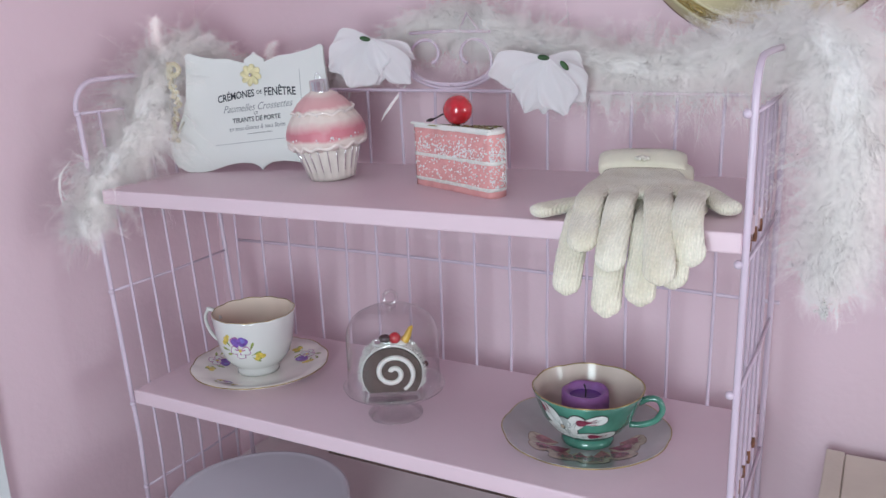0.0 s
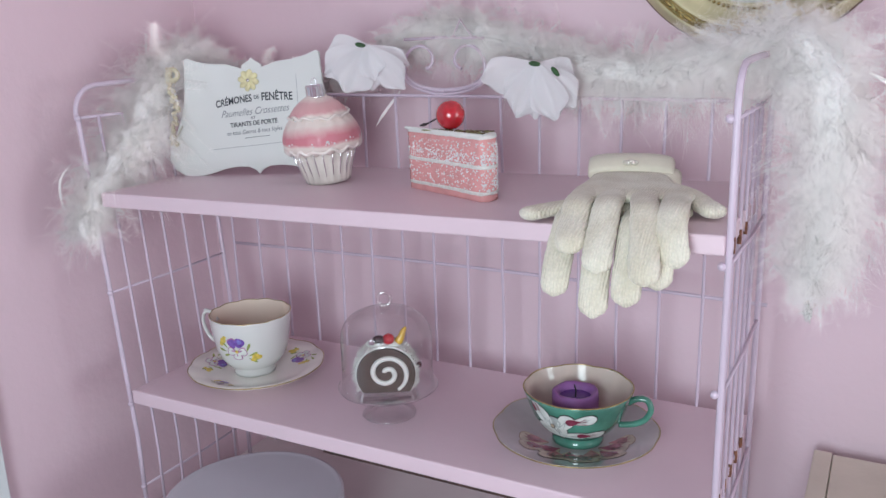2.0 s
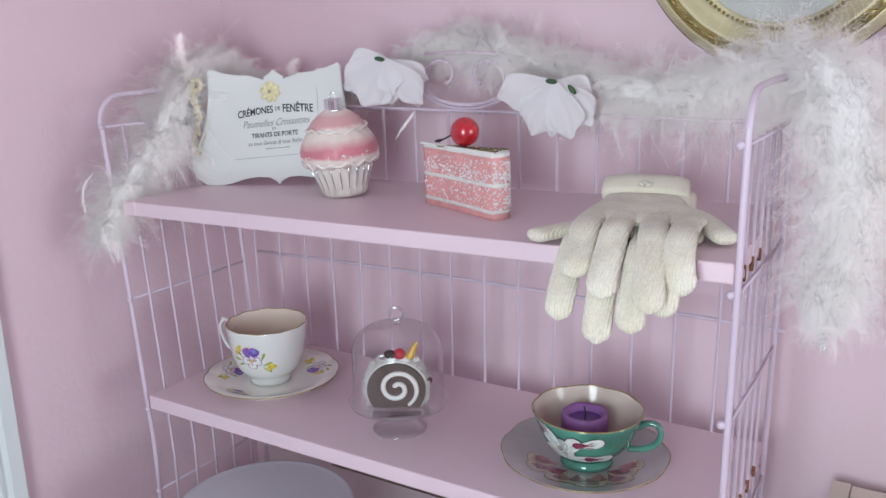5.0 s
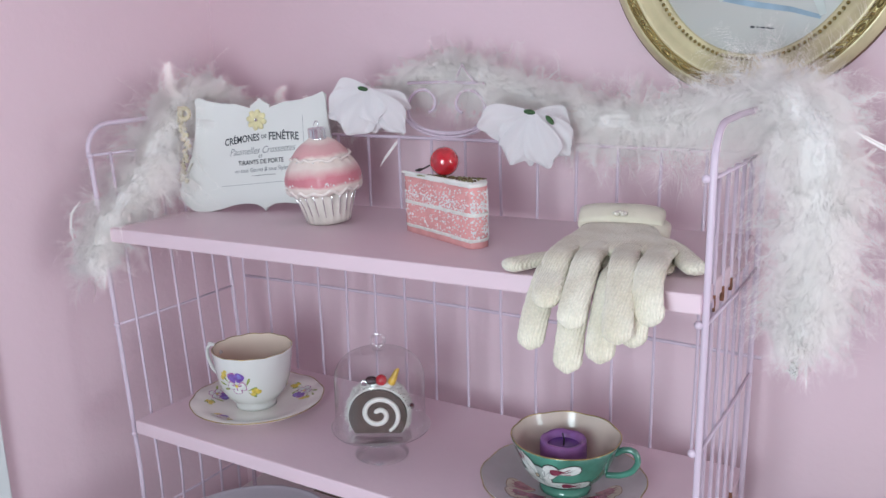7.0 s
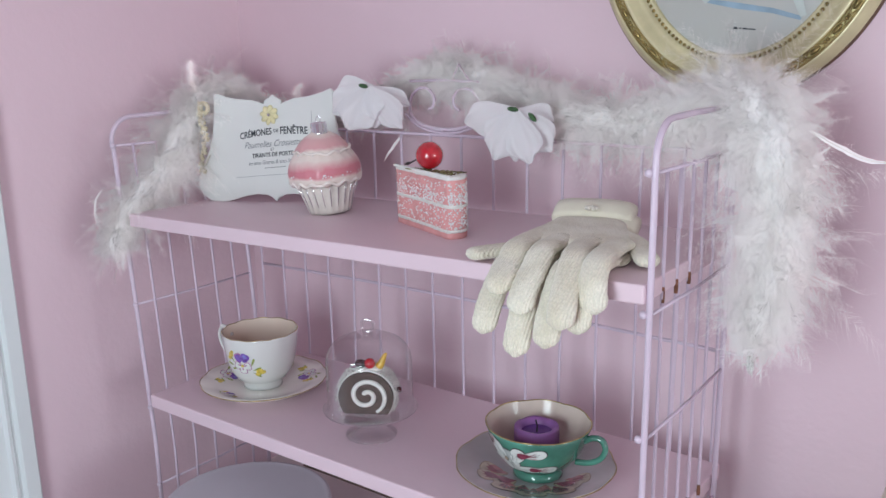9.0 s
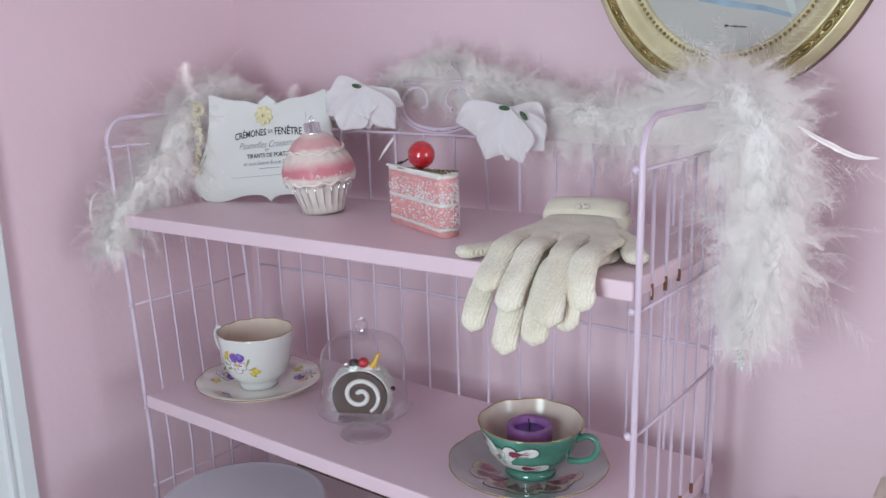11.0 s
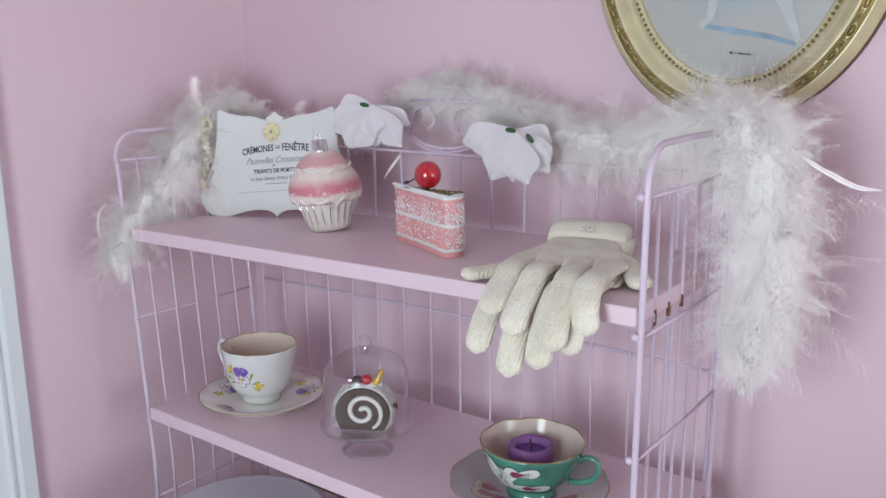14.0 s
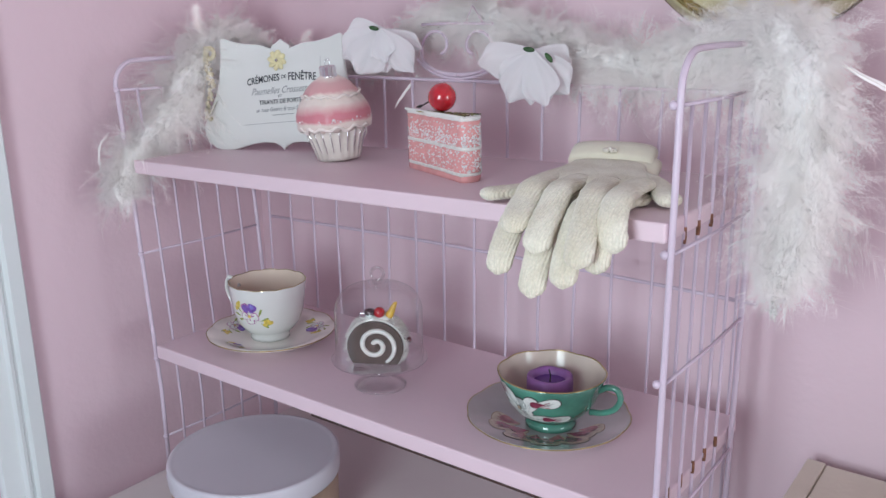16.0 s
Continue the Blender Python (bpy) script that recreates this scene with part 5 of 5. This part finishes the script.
for k, (x, z, nx, nz) in enumerate(oval(0.0286, 76)):
    turn = Matrix.Translation((x, -0.0208, z)) @ Matrix.Rotation(math.atan2(nx, nz), 4, "Y")
    if k % 2 == 0:
        b = bmesh.new()
        ring = [(0.0105 * math.cos(a_) * (1 - 0.10 * math.cos(a_) ** 2), 0, 0.0034 * math.sin(a_) * (1 - 0.45 * math.cos(a_) ** 2)) for a_ in [2 * math.pi * j / 20 for j in range(21)]]
        tube(ring, 0.0009, 6, b, caps=False)
        ball((0, 0, 0), 0.0062, 0.0018, 0.0021, 10, 6, b)
    else:
        b = ball((-0.0016, 0, 0), 0.0017, 0.0020, 0.0021, 8, 6)
        ball((0.0016, 0, 0), 0.0017, 0.0020, 0.0021, 8, 6, b)
    bmesh.ops.transform(b, matrix=turn, verts=b.verts)
    part("bead_ornament" if k % 2 else "leaf_ornament", b, GOLD_DARK, pic)


def print_paper():
    m, t, b_, link = nodes_of("faded_print_paper")
    co = t.nodes.new("ShaderNodeTexCoord")
    mp = t.nodes.new("ShaderNodeMapping")
    mp.inputs["Location"].default_value = (-0.02, 0, -0.05)
    mp.inputs["Scale"].default_value = (9.5, 1, 9.0)
    link.new(co.outputs["Object"], mp.inputs[0])
    gr = t.nodes.new("ShaderNodeTexGradient")
    gr.gradient_type = "SPHERICAL"
    n = t.nodes.new("ShaderNodeTexNoise")
    n.inputs["Scale"].default_value, n.inputs["Detail"].default_value = 22, 6
    link.new(co.outputs["Object"], n.inputs["Vector"])
    link.new(mp.outputs[0], gr.inputs[0])
    add = t.nodes.new("ShaderNodeMath")
    add.operation, add.inputs[1].default_value = "MULTIPLY_ADD", 0.5
    link.new(n.outputs[0], add.inputs[0])
    link.new(gr.outputs[0], add.inputs[2])
    ramp = t.nodes.new("ShaderNodeValToRGB")
    e_ = ramp.color_ramp.elements
    e_[0].position, e_[0].color = 0.25, (0.46, 0.46, 0.43, 1)
    e_[1].position, e_[1].color = 0.95, (0.17, 0.32, 0.44, 1)
    e_.new(0.5).color = (0.40, 0.45, 0.47, 1)
    link.new(add.outputs[0], ramp.inputs[0])
    link.new(ramp.outputs[0], b_.inputs["Base Color"])
    b_.inputs["Roughness"].default_value = 0.35
    return m


b = bmesh.new()
b.faces.new([b.verts.new((x, -0.0055, z)) for x, z, _, _ in oval(0.0, 96)])
part("print", b, print_paper(), pic, "faded blue-grey print", False)


def print_bar(points, widths, mat, lift):
    """A plain tapered band lying on the print."""
    b_ = bmesh.new()
    pts = [Vector((x, 0, z)) for x, z in points]
    rows_ = []
    for i, p in enumerate(pts):
        d = (pts[min(i + 1, len(pts) - 1)] - pts[max(i - 1, 0)]).normalized()
        s = Vector((-d.z, 0, d.x)) * widths[i]
        rows_.append((b_.verts.new(p + s + Vector((0, lift, 0))), b_.verts.new(p - s + Vector((0, lift, 0)))))
    for (a0, a1), (c0, c1) in zip(rows_, rows_[1:]):
        b_.faces.new((a0, a1, c1, c0))
    part("printed_shape", b_, mat, pic, smooth=False)


print_bar([(-0.030, -0.100), (0.0, -0.106), (0.035, -0.112), (0.062, -0.120)], [0.002, 0.003, 0.0025, 0.002], PRINT_BLUE, -0.0058)
print_bar([(-0.034, -0.101), (-0.024, -0.092), (-0.020, -0.065), (-0.004, -0.038), (0.012, -0.020)], [0.003, 0.004, 0.006, 0.009, 0.012], PRINT_PALE, -0.0061)
print_bar([(0.064, -0.118), (0.050, -0.082), (0.032, -0.052), (0.016, -0.020)], [0.003, 0.006, 0.009, 0.012], PRINT_PALE, -0.0063)
print_bar([(-0.090, -0.038), (-0.060, -0.028), (-0.024, -0.010), (0.006, 0.004)], [0.002, 0.004, 0.006, 0.009], PRINT_FLESH, -0.0066)
print_bar([(-0.036, -0.034), (-0.014, -0.026), (0.014, -0.014)], [0.004, 0.006, 0.010], PRINT_FLESH, -0.0068)
for x0, x1, w in ((-0.002, 0.002, 0.0011), (0.004, 0.0055, 0.0008), (0.007, 0.012, 0.0008), (0.013, 0.020, 0.0006)):
    print_bar([(x0, -0.1275 - 0.1 * x0), (x1, -0.1275 - 0.1 * x1)], [w, w], BLACK_INK, -0.0061)

# ---- round tin under the lower shelf ----
tin = thing("round_tin", pose(-0.5565, 0.6155, TOP), "round buff tin with a pale lilac lid on the table", "tin")
part("body", Turned([(0.0, 0.0005), (0.095, 0.0005), (0.0965, 0.002), (0.0965, 0.082), (0.0, 0.082)]).mesh(96), TIN_BODY, tin, "buff tin side")
part("lid", Turned([(0.0968, 0.078), (0.0988, 0.0778), (0.0992, 0.080), (0.0992, 0.0985), (0.0980, 0.1004), (0.0955, 0.1010), (0.0930, 0.1002), (0.0900, 0.0996), (0.0, 0.1000)]).mesh(120), LILAC_LID, tin, "pale lilac lid")

# ---- cream boxes beside the rack ----
box = thing("wooden_box", pose(0, 0, 0), "cream painted wooden box against the wall", "box")
part("body", slab(-0.006, 0.330, 0.640, 0.879, TOP, 0.940, 0.002), BOX_CREAM, box, smooth=False)
part("lid_edge", slab(-0.009, 0.0088, 0.636, 0.8815, 0.938, 0.9485, 0.0012), BOX_CREAM, box, smooth=False)
part("lid", slab(0.0095, 0.334, 0.636, 0.8815, 0.938, 0.9465, 0.0012), BOX_CREAM, box, smooth=False)
BROWN_BAND = surface("brown_stripe", (0.24, 0.15, 0.10), 0.5, vary=0.2, scale=40)
small = thing("trinket_box", pose(0.143, 0.800, 0.9468), "small cream box with a brown stripe round its lid", "box")
part("body", slab(-0.060, 0.060, -0.045, 0.045, 0, 0.058, 0.002), BOX_CREAM, small, smooth=False)
part("stripe", slab(-0.0606, 0.0606, -0.0456, 0.0456, 0.058, 0.066, 0.001), BROWN_BAND, small, "brown painted stripe", False)
part("lid", slab(-0.060, 0.060, -0.045, 0.045, 0.066, 0.0775, 0.004, 3), BOX_CREAM, small, smooth=False)

# ---- feather boa ----
DOWN_CORE = surface("dense_ivory_down", (0.88, 0.85, 0.84), 0.95, vary=0.03, scale=60, grain=0.6, grain_scale=450, sheen=0.5)
LINE = [(-0.757, 0.600, 1.180), (-0.756, 0.610, 1.205), (-0.752, 0.632, 1.238), (-0.750, 0.675, 1.276), (-0.752, 0.712, 1.318), (-0.755, 0.748, 1.356), (-0.757, 0.795, 1.372), (-0.735, 0.845, 1.350),
        (-0.650, 0.872, 1.328), (-0.570, 0.872, 1.340), (-0.505, 0.866, 1.375), (-0.445, 0.862, 1.396), (-0.380, 0.857, 1.386), (-0.310, 0.850, 1.362), (-0.240, 0.845, 1.348), (-0.170, 0.840, 1.347),
        (-0.110, 0.820, 1.362), (-0.060, 0.782, 1.374), (-0.025, 0.748, 1.364), (-0.012, 0.740, 1.330), (-0.010, 0.743, 1.280), (-0.009, 0.742, 1.230), (-0.014, 0.732, 1.194), (-0.018, 0.725, 1.170)]
RAD = [0.028, 0.038, 0.048, 0.057, 0.061, 0.057, 0.038, 0.022, 0.020, 0.022, 0.030, 0.036, 0.044, 0.048, 0.046, 0.046, 0.048, 0.054, 0.058, 0.058, 0.058, 0.054, 0.040, 0.022]
boa = thing("feather_boa", pose(0, 0, 0), "fluffy ivory feather boa draped over the rack", "feather boa")
axis = curve_through(LINE, 22)
part("cord", tube(axis, 0.0022, 6), QUILL, boa, "twisted white cord")

C = np.array([list(p) for p in axis])
Rr = np.interp(np.linspace(0, len(RAD) - 1, len(C)), np.arange(len(RAD)), RAD)
T = np.gradient(C, axis=0)
T /= np.linalg.norm(T, axis=1)[:, None]
seglen = np.r_[0, np.cumsum(np.linalg.norm(np.diff(C, axis=0), axis=1))]


def unit(v):
    return v / np.maximum(1e-9, np.linalg.norm(v, axis=-1, keepdims=True))


def plumage(count, barbs, seed, reach, barb_len, half):
    """Down feathers springing from the cord: a curved quill with many fine limp barbs on each side."""
    g = np.random.default_rng(seed)
    along = np.linspace(0, seglen[-1], 4000)
    w = np.interp(along, seglen, Rr)
    pos = g.choice(along, count, p=w / w.sum())
    base = np.stack([np.interp(pos, seglen, C[:, i]) for i in range(3)], 1)
    tan = unit(np.stack([np.interp(pos, seglen, T[:, i]) for i in range(3)], 1))
    rad = np.interp(pos, seglen, Rr)
    out_ = g.normal(size=(count, 3))
    out_ = unit(out_ - tan * (out_ * tan).sum(1, keepdims=True))
    d = unit(out_ + tan * g.uniform(-0.8, 0.9, (count, 1)))
    length = rad * g.uniform(0.5, 1.0, count) * reach
    bend = g.normal(size=(count, 3)) * 0.38 + np.array([0, 0, -0.28])
    side = unit(np.cross(d, g.normal(size=(count, 3))))
    s = np.tile(np.linspace(0.05, 1.0, barbs), (count, 1)) + g.uniform(-0.02, 0.02, (count, barbs))
    s = s[:, :, None]
    P0 = base[:, None] + length[:, None, None] * (d[:, None] * s + bend[:, None] * s ** 2)
    tg = unit(d[:, None] + 2 * bend[:, None] * s)
    sgn = np.where(np.arange(barbs) % 2 == 0, 1.0, -1.0)[None, :, None]
    lean = 0.35 + 0.75 * s + g.uniform(-0.3, 0.3, s.shape)
    b_ = unit(side[:, None] * sgn + tg * lean + g.normal(size=P0.shape) * 0.22)
    lb = barb_len * g.uniform(0.45, 1.15, s.shape) * (1.1 - 0.6 * s)
    curl = g.normal(size=(count, 1, 3)) * 0.40 + g.normal(size=P0.shape) * 0.26 + np.array([0, 0, -0.32])
    P1 = P0 + (b_ + curl * 0.12) * lb * 0.45
    P2 = P0 + (b_ * 0.85 + curl * 0.85) * lb
    flat = unit(np.cross(d, side))[:, None]
    wv = unit(np.cross(b_, flat + g.normal(size=P0.shape) * 0.2)) * half
    V = np.stack([P0 - wv, P0 + wv, P1 + wv * 0.8, P1 - wv * 0.8, P2], 2).reshape(-1, 3)
    n = count * barbs
    # soft shading: each barb takes the roundness of the whole tuft; normals lean frontward to brighten it
    puff = np.repeat(unit(unit(P1 - base[:, None]) * 0.7 + 0.2 * g.normal(size=(count, 1, 3)) + np.array([0.0, -0.6, 0.2])).reshape(-1, 3), 5, axis=0)
    i = np.arange(n)[:, None] * 5
    face = np.cross(V[1::5] - V[0::5], V[2::5] - V[0::5])
    turned = ((face * puff[0::5]).sum(1) < 0)[:, None]
    tri_ = [np.where(turned, np.concatenate([i + c_, i + b0, i + a_], 1), np.concatenate([i + a_, i + b0, i + c_], 1)) for a_, b0, c_ in ((0, 1, 2), (0, 2, 3), (3, 2, 4))]
    F = np.concatenate(tri_)
    V[:, 1] = np.minimum(V[:, 1], YB - 0.001)
    V[:, 0] = np.maximum(V[:, 0], XL + 0.001)
    me = bpy.data.meshes.new("down")
    me.vertices.add(len(V))
    me.vertices.foreach_set("co", V.astype(np.float32).ravel())
    me.loops.add(F.size)
    me.loops.foreach_set("vertex_index", F.astype(np.int32).ravel())
    me.polygons.add(len(F))
    me.polygons.foreach_set("loop_start", np.arange(0, F.size, 3, dtype=np.int32))
    me.polygons.foreach_set("use_smooth", np.ones(len(F), dtype=bool))
    me.update(calc_edges=True)
    me.normals_split_custom_set_from_vertices(puff.astype(np.float32))
    me.materials.append(DOWN)
    ob = new("down", me)
    ob.parent = boa
    ob["label"] = "fluffy ivory marabou down"
    ob["kind"] = "stuff"
    return ob


core = bmesh.new()
rings = []
for i, p in enumerate(axis):
    t = Vector(T[i])
    s = t.cross(Vector((0.3, 0.5, 0.8))).normalized()
    o = t.cross(s)
    ring = []
    for k in range(64):
        a = 2 * math.pi * k / 64
        d = s * math.cos(a) + o * math.sin(a)
        q = p + d * 0.03
        r = Rr[i] * (0.24 + 0.10 * noise.noise(q * 38) + 0.05 * noise.noise(q * 110) + 0.02 * noise.noise(q * 320)) * min(1.0, 0.25 + i / 14, 0.25 + (len(axis) - 1 - i) / 14)
        ring.append(core.verts.new(p + d * r))
    rings.append(ring)
for u, v in zip(rings, rings[1:]):
    for k in range(64):
        core.faces.new((u[k], u[(k + 1) % 64], v[(k + 1) % 64], v[k]))
core.faces.new(rings[0][::-1])
core.faces.new(rings[-1])
part("down_core", core, DOWN_CORE, boa, "dense ivory down round the cord")
plumage(2600, 150, 1, 0.95, 0.027, 0.00007)
plumage(600, 110, 2, 1.10, 0.025, 0.00006)


def tuft(points, radius, seed):
    """A soft upright plume: a thin quill with limp down all along it."""
    pts = curve_through(points, 8)
    g = random.Random(seed)
    V_, F_ = [], []
    for i, p in enumerate(pts):
        v = i / (len(pts) - 1)
        for k in range(30):
            d = Vector((g.gauss(0, 1), g.gauss(0, 0.6), g.gauss(0.5, 0.7))).normalized()
            l_ = radius * g.uniform(0.5, 1.1) * (1.1 - 0.5 * v)
            w_ = d.cross(Vector((g.random() - 0.5, -1, g.random() - 0.5))).normalized() * 0.00008
            m_ = p + d * l_ * 0.5
            e_ = p + d * l_ + Vector((g.uniform(-0.3, 0.3), g.uniform(-0.2, 0.2), -0.3)) * l_
            n0 = len(V_)
            V_ += [p - w_, p + w_, m_ + w_, m_ - w_, e_]
            F_ += [(n0, n0 + 1, n0 + 2, n0 + 3), (n0 + 3, n0 + 2, n0 + 4)]
    me = bpy.data.meshes.new("plume")
    me.from_pydata([tuple(q) for q in V_], [], F_)
    me.materials.append(DOWN)
    ob = new("plume", me)
    ob.parent = boa
    ob["label"] = "soft upright ivory plume"


tuft([(-0.752, 0.742, 1.368), (-0.757, 0.740, 1.384), (-0.756, 0.738, 1.398), (-0.750, 0.736, 1.408)], 0.019, 5)
tuft([(-0.690, 0.872, 1.340), (-0.694, 0.868, 1.354), (-0.690, 0.864, 1.366), (-0.680, 0.862, 1.374)], 0.018, 6)
tuft([(-0.655, 0.872, 1.340), (-0.650, 0.868, 1.352), (-0.645, 0.864, 1.362)], 0.016, 7)


def blade(points, width, label="loose ivory feather"):
    """One larger flat feather along points: a vane split by a quill, its edges ragged."""
    pts = curve_through(points, 6)
    n = len(pts)
    rnd_ = random.Random(int(abs(points[0][0]) * 1e5) + int(points[0][2] * 1e4))
    t0 = (pts[-1] - pts[0]).normalized()
    s = t0.cross(Vector((0.5, -0.8, 0.2))).normalized()
    nn = t0.cross(s)
    b_ = bmesh.new()
    rows_ = []
    for i, p in enumerate(pts):
        v = i / (n - 1)
        w = width * math.sin(math.pi * (0.08 + 0.90 * v)) ** 0.7
        rows_.append([b_.verts.new(p + s * w * u * (1 + rnd_.uniform(-0.18, 0.18)) + nn * (0.25 * w * u * u)) for u in (-1, -0.5, 0, 0.5, 1)])
    for p, q in zip(rows_, rows_[1:]):
        for k in range(4):
            b_.faces.new((p[k], p[k + 1], q[k + 1], q[k]))
    f_ = part("feather", b_, DOWN, boa, label)
    part("quill", tube(pts, [0.0005 * (1 - 0.8 * i / (n - 1)) + 0.0001 for i in range(n)], 5), QUILL, f_)


blade([(0.012, 0.738, 1.352), (0.036, 0.735, 1.340), (0.056, 0.732, 1.332), (0.074, 0.730, 1.331)], 0.0022)
blade([(-0.766, 0.605, 1.262), (-0.778, 0.598, 1.245), (-0.779, 0.596, 1.222), (-0.772, 0.598, 1.200)], 0.0012)
blade([(-0.480, 0.842, 1.325), (-0.490, 0.838, 1.312), (-0.502, 0.834, 1.296), (-0.510, 0.832, 1.284)], 0.0015)
rnd = random.Random(77)
b = bmesh.new()
for k in range(40):
    a = rnd.uniform(0, 6.28)
    q = Vector((-0.0165 + 0.005 * math.cos(a) * rnd.random(), 0.722 + 0.005 * math.sin(a) * rnd.random(), 1.163 - 0.014 * rnd.random()))
    tube([q, q + Vector((rnd.uniform(-0.004, 0.004), rnd.uniform(-0.004, 0.004), rnd.uniform(-0.008, 0.004)))], [0.0009, 0.0005], 5, b)
part("cord_end", b, QUILL, boa, "frayed white knotted end")
